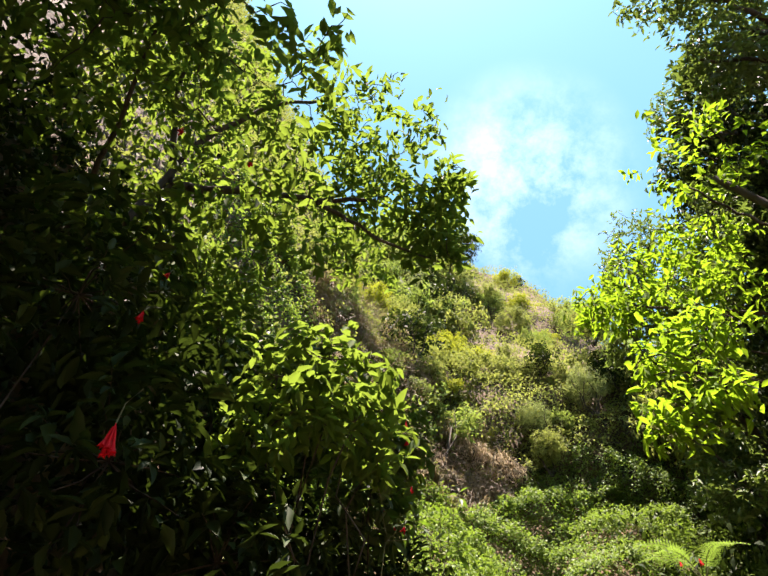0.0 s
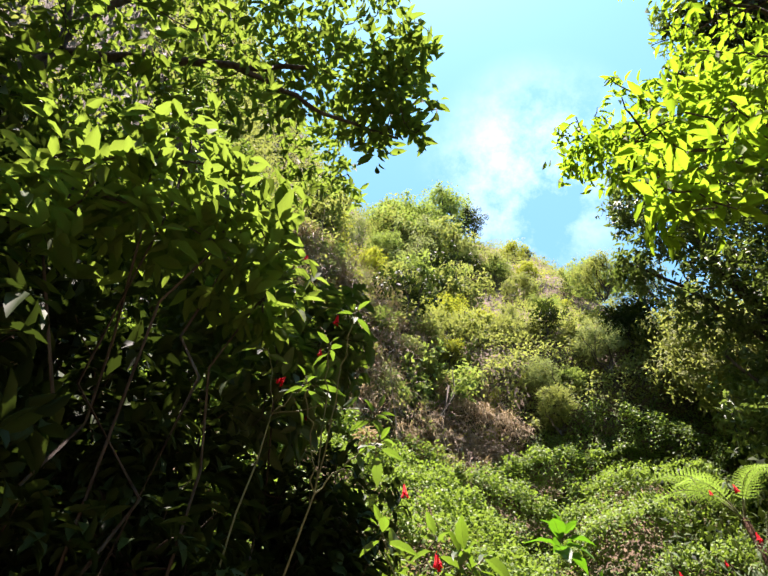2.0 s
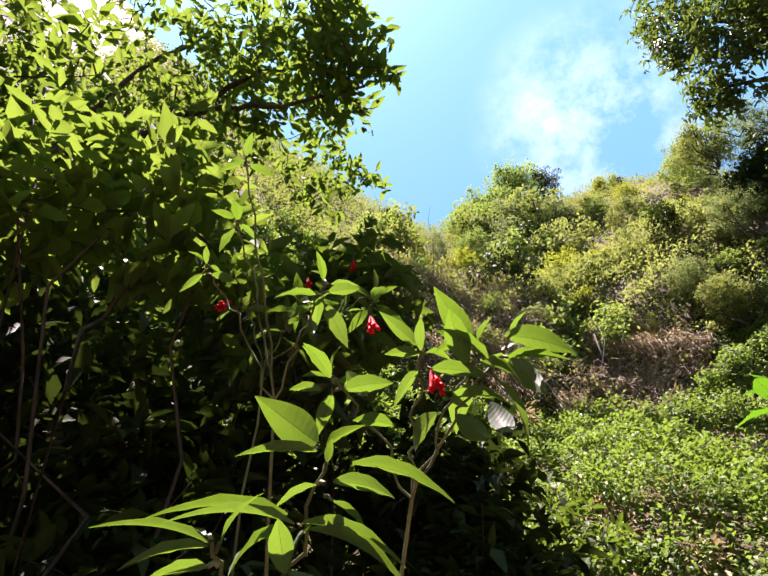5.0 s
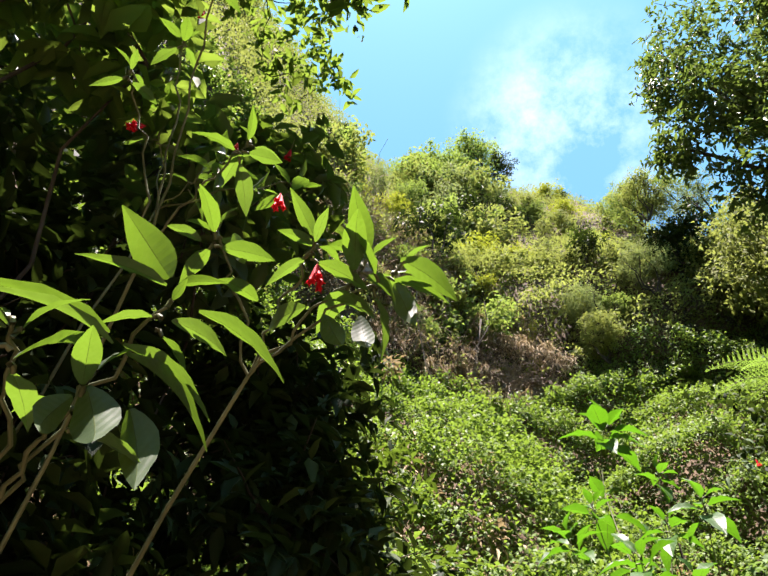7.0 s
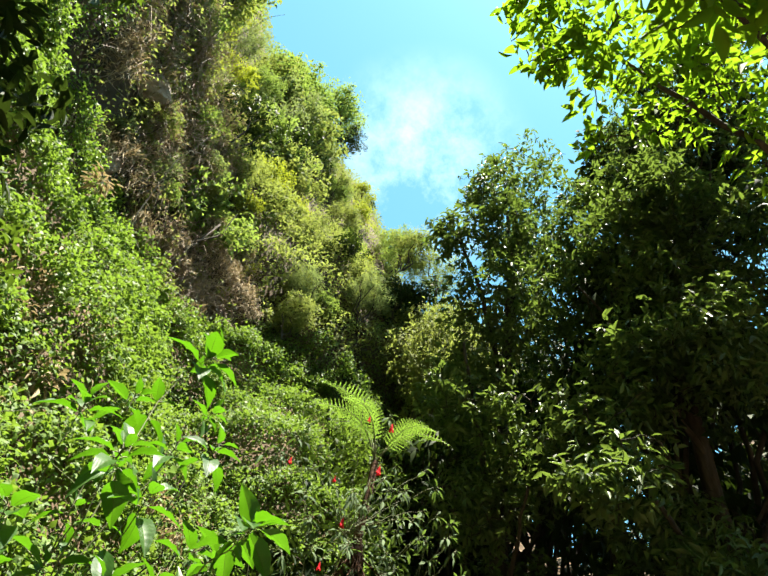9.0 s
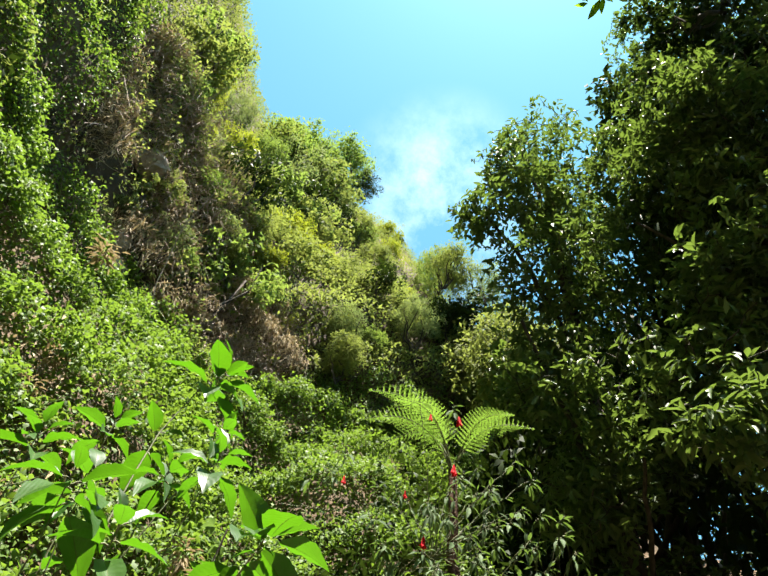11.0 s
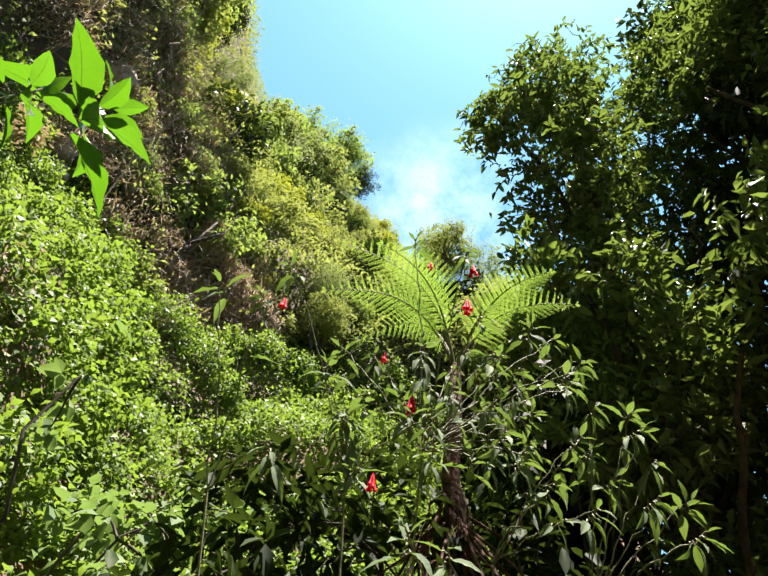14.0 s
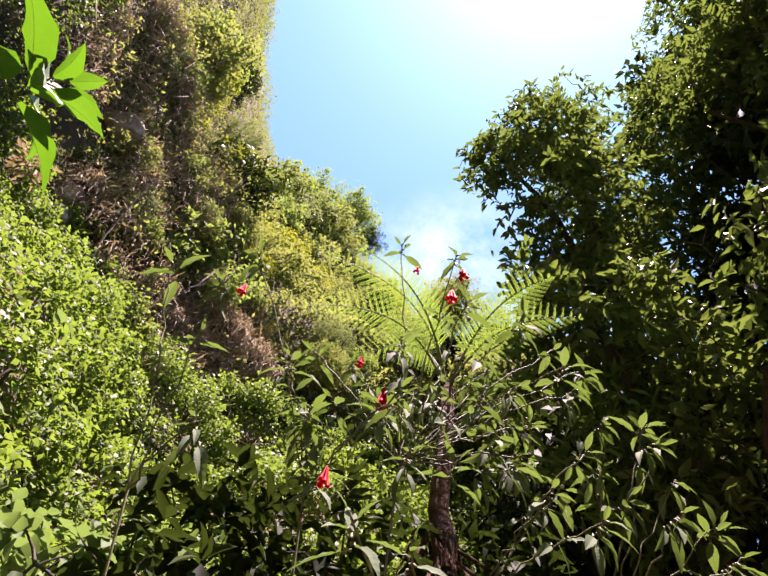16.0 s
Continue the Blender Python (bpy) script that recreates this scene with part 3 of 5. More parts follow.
# Overhanging tree on the bank.
leafy_tree("overhanging_tree", "slender tree leaning over the path, sunlit green leaves", [(-3.6, 3.6, 2.4), (-3.2, 3.4, 4.2), (-2.6, 3.1, 5.9), (-2.07, 2.92, 6.95)], 0.11,
    [
        ([(-2.07, 2.92, 6.95), (-1.4, 3.0, 7.0), (-0.6, 3.1, 7.0), (0.2, 3.2, 7.1)], 0.055),
        ([(-2.4, 3.0, 6.3), (-1.9, 2.7, 7.6), (-1.2, 2.6, 8.6), (-0.2, 2.8, 9.4)], 0.05),
        ([(-2.07, 2.92, 6.95), (-2.2, 2.3, 8.2), (-1.9, 1.7, 9.2)], 0.045),
        ([(-0.6, 3.1, 7.0), (0.3, 3.5, 6.7), (0.9, 3.7, 6.6)], 0.03),
        ([(-2.9, 3.2, 5.2), (-2.3, 2.2, 6.0), (-1.7, 1.2, 6.4)], 0.04),
    ],
    [
        ((0.85, 3.5, 6.8), (0.55, 0.6, 0.6), 60), ((1.05, 3.2, 7.4), (0.4, 0.5, 0.5), 36), ((0.3, 3.4, 7.4), (0.8, 0.7, 0.7), 75), ((-0.6, 3.3, 7.8), (0.8, 0.8, 0.8), 70),
        ((0.3, 3.0, 8.6), (1.0, 0.9, 0.8), 80), ((-0.9, 2.7, 9.0), (1.1, 1.0, 0.8), 90), ((-1.9, 2.4, 8.6), (1.0, 1.0, 1.0), 110),
        # Masses above z = 10 are unseen crown, added to shade the thicket.
        ((0.0, 4.6, 8.2), (0.8, 0.8, 0.8), 60), ((-1.3, 0.6, 10.8), (1.1, 0.9, 0.6), 150), ((-2.6, 1.0, 10.2), (1.0, 1.0, 0.7), 130), ((-0.5, 0.3, 10.6), (0.8, 0.8, 0.5), 160), ((-2.4, 3.4, 7.4), (0.9, 0.9, 1.0), 110), ((-2.8, 2.0, 8.2), (0.9, 0.9, 1.0), 120),
        ((-1.7, 1.2, 6.6), (0.8, 0.8, 0.6), 80), ((-2.4, 1.2, 6.0), (0.8, 0.9, 0.7), 80), ((-1.5, 0.6, 6.2), (0.7, 0.8, 0.5), 70), ((-2.3, 0.2, 5.6), (0.8, 0.8, 0.7), 90),
        ((-1.3, 2.3, 6.0), (0.8, 0.8, 0.45), 38), ((-0.6, 2.0, 5.9), (0.6, 0.7, 0.4), 18), ((-1.6, 3.2, 5.9), (0.8, 0.8, 0.5), 45), ((-0.5, 1.1, 6.4), (0.6, 0.6, 0.4), 20), ((-0.5, 2.9, 6.0), (0.6, 0.5, 0.35), 18),
    ], M_MID, 0.16, 0.40)

# Bright tree at the path's other side.
leafy_tree("sunlit_tree", "slender tree with bright yellow green leaves in sun", [(4.6, 2.2, 0.0), (4.4, 2.3, 2.5), (4.0, 2.4, 4.5), (3.6, 2.5, 6.4)], 0.09,
    [
        ([(4.2, 2.4, 3.8), (3.4, 2.8, 4.6), (2.5, 3.2, 5.2)], 0.028),
        ([(4.4, 2.3, 2.6), (3.2, 2.5, 3.5), (2.0, 2.65, 3.9)], 0.022),
        ([(3.9, 2.4, 5.0), (3.4, 2.5, 5.7), (3.15, 2.45, 6.1)], 0.022),
    ],
    [
        ((2.45, 3.25, 5.25), (0.35, 0.4, 0.25), 45), ((2.15, 3.25, 5.15), (0.25, 0.3, 0.18), 21), ((2.8, 3.0, 4.9), (0.5, 0.6, 0.25), 50), ((3.2, 2.9, 5.6), (0.6, 0.6, 0.35), 69),
        ((2.05, 2.65, 4.0), (0.32, 0.32, 0.28), 34), ((1.85, 2.6, 3.45), (0.25, 0.25, 0.25), 24), ((3.5, 2.6, 4.7), (0.6, 0.5, 0.35), 45), ((3.3, 2.3, 6.3), (0.7, 0.7, 0.4), 60), ((2.75, 3.3, 5.8), (0.5, 0.5, 0.25), 45),
        ((2.35, 2.5, 4.1), (0.32, 0.32, 0.28), 30), ((2.1, 2.45, 3.5), (0.28, 0.28, 0.28), 24),
    ], M_BRIGHT, 0.10, 0.38)

# Large laurels.
leafy_tree("laurel_tree", "tall dark green laurel tree beside the path", [(6.2, 7.0, 0.8), (6.0, 6.8, 3.0), (5.7, 6.5, 6.0), (5.5, 6.2, 9.5)], 0.13,
    [
        ([(5.9, 6.7, 4.0), (5.0, 6.3, 5.2), (4.6, 6.2, 6.0)], 0.045), ([(5.7, 6.5, 6.0), (4.9, 6.3, 7.2), (4.3, 6.3, 7.9)], 0.045),
        ([(5.6, 6.4, 7.2), (5.1, 6.0, 8.6), (4.8, 5.9, 9.8)], 0.045), ([(5.8, 6.6, 4.6), (6.4, 6.2, 6.2), (6.8, 6.0, 7.5)], 0.045),
        ([(6.0, 6.8, 3.0), (5.4, 6.1, 3.8), (5.0, 5.6, 4.2)], 0.035),
    ],
    [
        ((4.35, 6.3, 7.85), (0.40, 0.5, 0.4), 87), ((4.75, 6.1, 9.2), (0.5, 0.6, 0.8), 137), ((5.1, 6.2, 7.0), (0.8, 0.8, 0.8), 232), ((5.9, 6.2, 8.4), (0.9, 0.9, 1.1), 275),
        ((6.7, 6.0, 7.0), (0.9, 0.9, 1.1), 261), ((5.0, 6.5, 5.6), (0.6, 0.7, 0.7), 203), ((5.5, 6.0, 10.3), (0.8, 0.8, 0.9), 174), ((6.0, 6.4, 5.2), (0.9, 0.8, 0.7), 246),
        ((6.6, 6.4, 9.8), (0.9, 0.9, 0.9), 174), ((5.2, 6.4, 4.3), (0.6, 0.6, 0.5), 174), ((6.2, 6.6, 3.6), (0.9, 0.7, 0.7), 232), ((4.9, 5.9, 8.2), (0.5, 0.5, 0.6), 116),
    ], M_LAUREL, 0.105, 0.38, "laurel trees", per=9)
leafy_tree("laurel_tree", "dark green laurel tree shading the path edge", [(6.9, 4.8, 0.6), (6.7, 4.7, 3.0), (6.3, 4.6, 6.0), (6.1, 4.4, 9.0)], 0.12,
    [
        ([(6.6, 4.7, 3.2), (5.6, 4.7, 4.0), (4.9, 4.8, 4.4)], 0.035), ([(6.5, 4.6, 4.8), (5.6, 4.7, 5.8), (5.0, 4.9, 6.3)], 0.035),
        ([(6.3, 4.6, 6.0), (5.8, 4.3, 7.6), (5.4, 4.2, 8.6)], 0.035),
    ],
    [
        ((5.2, 4.9, 4.6), (0.55, 0.6, 0.5), 130), ((5.6, 4.6, 7.4), (0.7, 0.7, 0.8), 232), ((6.1, 4.3, 9.0), (0.9, 0.9, 0.9), 246),
        ((6.3, 4.6, 5.8), (0.8, 0.8, 0.8), 246), ((4.8, 4.7, 3.9), (0.45, 0.5, 0.35), 87), ((6.3, 5.0, 4.0), (0.8, 0.7, 0.6), 203), ((5.5, 3.9, 5.4), (0.6, 0.6, 0.7), 174),
        ((6.0, 3.6, 7.0), (0.9, 0.8, 1.0), 246), ((7.2, 4.6, 7.4), (0.9, 0.9, 1.2), 275), ((6.2, 5.2, 7.4), (0.7, 0.6, 0.8), 203), ((6.7, 4.6, 9.4), (1.0, 0.9, 0.9), 275), ((6.6, 3.4, 8.6), (1.0, 0.8, 0.9), 246), ((5.8, 4.3, 6.9), (0.5, 0.6, 0.7), 188), ((5.3, 4.6, 5.3), (0.6, 0.6, 0.6), 174), ((5.4, 4.0, 7.6), (0.6, 0.6, 0.6), 159), ((5.9, 5.2, 8.9), (0.6, 0.6, 0.7), 145), ((5.6, 4.4, 3.4), (0.6, 0.6, 0.4), 130), ((5.7, 4.1, 8.2), (0.6, 0.6, 0.7), 188), ((5.6, 4.3, 6.4), (0.6, 0.6, 0.6), 174),
        ((4.49, 6.22, 5.24), (0.34, 0.34, 0.22), 20), ((4.76, 6.15, 4.95), (0.34, 0.34, 0.22), 20), ((4.84, 5.81, 5.08), (0.34, 0.34, 0.22), 20), ((4.98, 5.93, 4.60), (0.34, 0.34, 0.22), 20), ((5.06, 5.60, 4.71), (0.34, 0.34, 0.22), 20), ((5.01, 5.28, 4.90), (0.34, 0.34, 0.22), 20), ((5.14, 5.76, 4.38), (0.34, 0.34, 0.22), 20),
        # High crown masses added to keep sun off the leaves below.
        ((7.0, 4.4, 11.0), (1.0, 1.0, 0.8), 275), ((6.9, 4.0, 12.3), (1.1, 1.0, 0.8), 300), ((7.6, 5.0, 12.2), (1.2, 1.1, 0.9), 300), ((6.8, 3.2, 11.0), (1.0, 0.9, 0.8), 246),
    ], M_LAUREL, 0.105, 0.38, "laurel trees", per=9)
leafy_tree("laurel_tree", "dark laurel tree leaning out high over the path", [(6.2, 1.2, 0.0), (6.0, 1.3, 3.5), (5.6, 1.5, 6.5), (5.0, 1.7, 9.0)], 0.15,
    [([(5.6, 1.5, 6.5), (4.8, 1.7, 7.6), (4.1, 1.9, 8.3)], 0.05), ([(5.3, 1.6, 7.8), (4.7, 1.4, 9.0), (4.2, 1.3, 9.8)], 0.05)],
    [
        ((4.4, 1.9, 8.2), (0.6, 0.6, 0.7), 145), ((4.9, 1.8, 9.2), (0.8, 0.8, 0.8), 203), ((4.2, 1.3, 9.9), (0.8, 0.7, 0.6), 159), ((5.3, 1.7, 7.6), (0.8, 0.8, 0.8), 188), ((5.4, 1.2, 10.2), (0.9, 0.9, 0.8), 159),
    ], M_LAUREL, 0.115, 0.40, "laurel trees", per=7)
# Dark wood behind the laurels, with high crowns added to shade those below.
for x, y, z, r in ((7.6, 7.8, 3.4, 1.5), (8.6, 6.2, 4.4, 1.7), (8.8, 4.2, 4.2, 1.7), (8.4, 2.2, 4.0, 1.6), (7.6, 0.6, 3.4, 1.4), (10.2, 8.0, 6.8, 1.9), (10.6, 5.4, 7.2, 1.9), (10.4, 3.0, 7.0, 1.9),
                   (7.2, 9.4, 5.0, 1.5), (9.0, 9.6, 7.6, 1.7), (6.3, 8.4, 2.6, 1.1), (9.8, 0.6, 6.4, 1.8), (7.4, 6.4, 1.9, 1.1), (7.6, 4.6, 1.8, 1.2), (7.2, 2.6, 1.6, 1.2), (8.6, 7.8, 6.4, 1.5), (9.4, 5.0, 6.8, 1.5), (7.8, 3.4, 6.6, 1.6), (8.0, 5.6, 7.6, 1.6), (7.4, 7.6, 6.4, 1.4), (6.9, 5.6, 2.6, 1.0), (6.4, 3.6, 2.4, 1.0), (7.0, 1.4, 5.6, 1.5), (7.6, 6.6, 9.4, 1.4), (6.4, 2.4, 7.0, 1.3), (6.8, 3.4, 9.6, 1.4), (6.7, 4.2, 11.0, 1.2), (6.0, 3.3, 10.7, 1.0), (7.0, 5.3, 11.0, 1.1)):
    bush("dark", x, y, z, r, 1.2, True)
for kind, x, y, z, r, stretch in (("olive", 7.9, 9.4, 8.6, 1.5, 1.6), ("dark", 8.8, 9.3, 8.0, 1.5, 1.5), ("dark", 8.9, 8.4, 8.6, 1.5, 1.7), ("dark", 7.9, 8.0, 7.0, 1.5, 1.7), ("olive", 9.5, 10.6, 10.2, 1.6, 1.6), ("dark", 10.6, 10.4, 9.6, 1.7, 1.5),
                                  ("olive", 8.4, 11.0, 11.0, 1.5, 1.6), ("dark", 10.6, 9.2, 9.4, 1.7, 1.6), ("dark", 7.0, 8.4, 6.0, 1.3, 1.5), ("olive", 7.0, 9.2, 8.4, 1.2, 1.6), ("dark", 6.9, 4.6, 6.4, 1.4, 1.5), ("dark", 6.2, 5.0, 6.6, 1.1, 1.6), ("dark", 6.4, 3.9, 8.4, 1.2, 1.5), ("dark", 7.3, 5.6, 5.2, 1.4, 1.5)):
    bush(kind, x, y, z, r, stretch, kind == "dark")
# Trees added on the bank behind the walker's start, unseen, to shade the thicket.
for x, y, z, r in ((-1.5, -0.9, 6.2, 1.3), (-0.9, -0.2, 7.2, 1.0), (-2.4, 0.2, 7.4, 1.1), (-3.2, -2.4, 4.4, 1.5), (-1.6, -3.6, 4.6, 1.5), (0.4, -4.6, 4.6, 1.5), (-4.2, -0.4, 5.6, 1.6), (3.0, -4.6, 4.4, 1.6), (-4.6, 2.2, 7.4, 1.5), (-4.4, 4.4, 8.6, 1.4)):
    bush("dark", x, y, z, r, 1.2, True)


def thicket(name, label, base, blobs, mat, leaf, width, per=6):
    """A dense shrub: several stems from the ground and leafy masses."""
    ob = thing(name, label, "shrub", at=base)
    o = np.array(base, float)
    stems, ps, ws, us = [], [], [], []
    for c, rad, n in blobs:
        c, rad = np.array(c, float), np.array(rad, float)
        stems.append(tube(wavy(o + rng.normal(0, 0.1, 3) * (1, 1, 0), c, 8, 0.05) - o, np.linspace(0.009, 0.005, 8), 5))
        d = unit(rng.normal(0, 1, (n, 3)))
        tip = c + d * rad * rng.uniform(0.2, 1.0, (n, 1)) ** 0.5
        for q in tip[::8]:
            stems.append(tube(wavy(c, q, 4, 0.06) - o, np.linspace(0.006, 0.002, 4), 4))
        k = n * per
        ax = np.repeat(unit(d + rng.normal(0, 0.4, (n, 3)) + np.array([0, 0, 0.4])), per, 0)
        ps.append(np.repeat(tip, per, 0) - ax * rng.uniform(0, leaf, (k, 1)))
        ws.append(ax * 0.4 + unit(np.cross(ax, rng.normal(0, 1, (k, 3)))) * 0.9 + np.array([0, 0, -0.3]))
        us.append(ax * 0.5 + np.array([0, 0, 1.0]) + rng.normal(0, 0.25, (k, 3)))
    child("stem", tubes("stem", stems, M_BARK), ob, kind="stuff")
    p = np.concatenate(ps)
    child("foliage", leaves("foliage", p - o, np.concatenate(ws), np.concatenate(us), leaf * rng.uniform(0.55, 1.25, len(p)), width, mat), ob, kind="stuff")
    return ob


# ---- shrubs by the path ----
# Lower, shaded part of the thicket: its shade is in the leaf colour.
shaded = thicket("shaded_thicket", "dense leafy thicket beside the path, leaves coloured dark for shade", (-1.9, 2.2, 0.5), [
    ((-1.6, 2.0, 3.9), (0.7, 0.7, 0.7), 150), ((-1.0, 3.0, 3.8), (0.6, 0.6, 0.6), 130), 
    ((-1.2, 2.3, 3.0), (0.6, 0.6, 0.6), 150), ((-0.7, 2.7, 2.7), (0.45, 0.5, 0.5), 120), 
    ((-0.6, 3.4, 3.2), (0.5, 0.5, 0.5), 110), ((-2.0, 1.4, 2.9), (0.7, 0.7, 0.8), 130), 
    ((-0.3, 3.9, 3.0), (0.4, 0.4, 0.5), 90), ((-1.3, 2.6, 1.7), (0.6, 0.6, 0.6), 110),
], M_SHADE, 0.13, 0.42)
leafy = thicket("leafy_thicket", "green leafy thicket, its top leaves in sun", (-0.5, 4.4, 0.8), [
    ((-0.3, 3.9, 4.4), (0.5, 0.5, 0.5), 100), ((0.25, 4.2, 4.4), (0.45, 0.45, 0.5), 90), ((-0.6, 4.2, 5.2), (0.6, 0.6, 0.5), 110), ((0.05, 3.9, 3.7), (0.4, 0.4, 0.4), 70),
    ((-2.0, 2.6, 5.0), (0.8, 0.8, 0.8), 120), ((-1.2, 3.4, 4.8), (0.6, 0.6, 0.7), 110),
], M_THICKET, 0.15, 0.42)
thicket("sunlit_thicket", "leafy shrub over the path, its outer leaves in sun", (-0.6, 3.6, 0.7), [
    ((-0.29, 2.70, 3.63), (0.34, 0.30, 0.26), 34), ((-0.51, 2.52, 3.74), (0.34, 0.30, 0.26), 34), ((-0.05, 2.93, 3.71), (0.34, 0.30, 0.26), 34), ((-0.57, 2.62, 3.39), (0.34, 0.30, 0.26), 34), ((0.11, 3.20, 3.68), (0.34, 0.30, 0.26), 34), ((-0.22, 2.67, 4.03), (0.34, 0.30, 0.26), 34), ((0.04, 2.97, 4.07), (0.34, 0.30, 0.26), 34),
], M_MID, 0.125, 0.42, 5)
# Deep shade is painted here by near-black leaves.
thicket("dark_thicket", "thicket of leafy stems, leaves coloured dark for deep shade", (-0.5, 4.6, 0.8), [
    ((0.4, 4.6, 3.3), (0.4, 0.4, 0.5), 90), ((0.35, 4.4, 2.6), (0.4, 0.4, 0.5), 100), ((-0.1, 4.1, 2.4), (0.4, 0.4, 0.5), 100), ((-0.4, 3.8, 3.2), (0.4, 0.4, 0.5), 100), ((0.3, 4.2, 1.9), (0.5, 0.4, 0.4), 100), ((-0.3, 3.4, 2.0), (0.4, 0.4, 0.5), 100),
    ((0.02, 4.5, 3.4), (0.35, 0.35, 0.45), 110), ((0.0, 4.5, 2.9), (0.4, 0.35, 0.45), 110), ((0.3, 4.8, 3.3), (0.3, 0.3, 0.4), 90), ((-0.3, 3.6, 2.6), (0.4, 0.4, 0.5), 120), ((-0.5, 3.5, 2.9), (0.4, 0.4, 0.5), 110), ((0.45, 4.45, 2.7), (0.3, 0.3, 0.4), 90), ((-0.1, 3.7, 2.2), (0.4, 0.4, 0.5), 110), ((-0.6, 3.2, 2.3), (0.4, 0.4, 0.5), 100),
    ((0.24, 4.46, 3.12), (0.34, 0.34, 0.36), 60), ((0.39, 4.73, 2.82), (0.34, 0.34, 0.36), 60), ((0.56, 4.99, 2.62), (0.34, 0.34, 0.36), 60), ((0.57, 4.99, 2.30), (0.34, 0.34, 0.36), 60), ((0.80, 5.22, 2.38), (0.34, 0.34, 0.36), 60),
], M_SHADE, 0.10, 0.42)
# A darker leaf colour stands in for the shade on this bank.
thicket("shaded_bank_growth", "small-leaved growth on the shaded bank, darker leaf colour for shade", (0.54, 5.39, 0.9), [
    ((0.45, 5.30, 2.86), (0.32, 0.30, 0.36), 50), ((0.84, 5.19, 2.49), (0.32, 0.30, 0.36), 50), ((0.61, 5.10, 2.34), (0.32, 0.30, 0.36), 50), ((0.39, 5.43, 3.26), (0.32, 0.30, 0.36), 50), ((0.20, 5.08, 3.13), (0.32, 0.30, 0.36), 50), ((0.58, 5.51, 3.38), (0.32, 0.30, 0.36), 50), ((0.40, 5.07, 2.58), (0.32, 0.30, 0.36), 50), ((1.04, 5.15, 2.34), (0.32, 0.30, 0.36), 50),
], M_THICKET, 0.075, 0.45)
# Leaf colour stands in for the shade behind the shrub.
thicket("undergrowth", "leafy undergrowth behind the flowering shrub, leaves coloured dark for shade", (3.6, 6.9, 1.0), [
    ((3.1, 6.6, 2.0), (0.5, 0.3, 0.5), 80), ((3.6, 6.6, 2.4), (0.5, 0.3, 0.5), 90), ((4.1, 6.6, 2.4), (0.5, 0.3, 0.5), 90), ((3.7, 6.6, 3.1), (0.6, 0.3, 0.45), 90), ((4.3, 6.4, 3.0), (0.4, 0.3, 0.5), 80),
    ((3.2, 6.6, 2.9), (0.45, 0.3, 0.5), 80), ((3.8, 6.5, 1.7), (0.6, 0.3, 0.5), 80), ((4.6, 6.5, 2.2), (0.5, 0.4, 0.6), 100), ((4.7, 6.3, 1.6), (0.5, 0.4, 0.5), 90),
], M_SHADE, 0.10, 0.40)
thicket("climbing_vine", "pale green broad-leaved climbing vine on the bank", (2.5, 6.9, 1.2), [
    ((2.73, 6.88, 3.06), (0.26, 0.20, 0.16), 9), ((2.90, 6.89, 3.07), (0.26, 0.20, 0.16), 9), ((3.03, 6.94, 3.19), (0.26, 0.20, 0.16), 9), ((3.18, 7.01, 3.26), (0.26, 0.20, 0.16), 9), ((2.82, 6.83, 2.94), (0.26, 0.20, 0.16), 9), ((3.03, 6.90, 3.05), (0.26, 0.20, 0.16), 9), ((3.26, 6.94, 3.17), (0.26, 0.20, 0.16), 9),
    ((2.45, 6.6, 3.3), (0.3, 0.2, 0.3), 4),
], M_PALE, 0.068, 0.78, 5)


def big_leaf_mesh(name, mat, width=0.42, fold=0.10, curl=0.18):
    """A broad pointed leaf one unit long: raised sides, sunken midrib, drooping tip, wavy rim."""
    rows = 10
    verts, faces, ribs = [], [], []
    for i in range(rows):
        t = i / (rows - 1)
        w = width * (math.sin(math.pi * min(1, t * 0.96 + 0.03) ** 0.82)) if i < rows - 1 else 0.01
        z = -curl * t * t + 0.05 * math.sin(2.2 * t)
        for k in (-1, -0.5, -0.02, 0.02, 0.5, 1):
            wave = 0.06 * math.sin(i * 2.1 + 2.5 * k) if abs(k) == 1 else 0
            verts.append((k * w / 2, t, z + fold * w * abs(k) + wave * w - (0.006 if abs(k) < 0.1 else 0)))
    for i in range(rows - 1):
        for k in range(5):
            o = i * 6 + k
            faces.append((o, o + 1, o + 7, o + 6))
            ribs.append(1 if k == 2 else 0)
    me = mesh_from(name, verts, faces, mat)
    me.materials.append(M_RIB)
    me.polygons.foreach_set("material_index", np.array(ribs, dtype=np.int32))
    return me


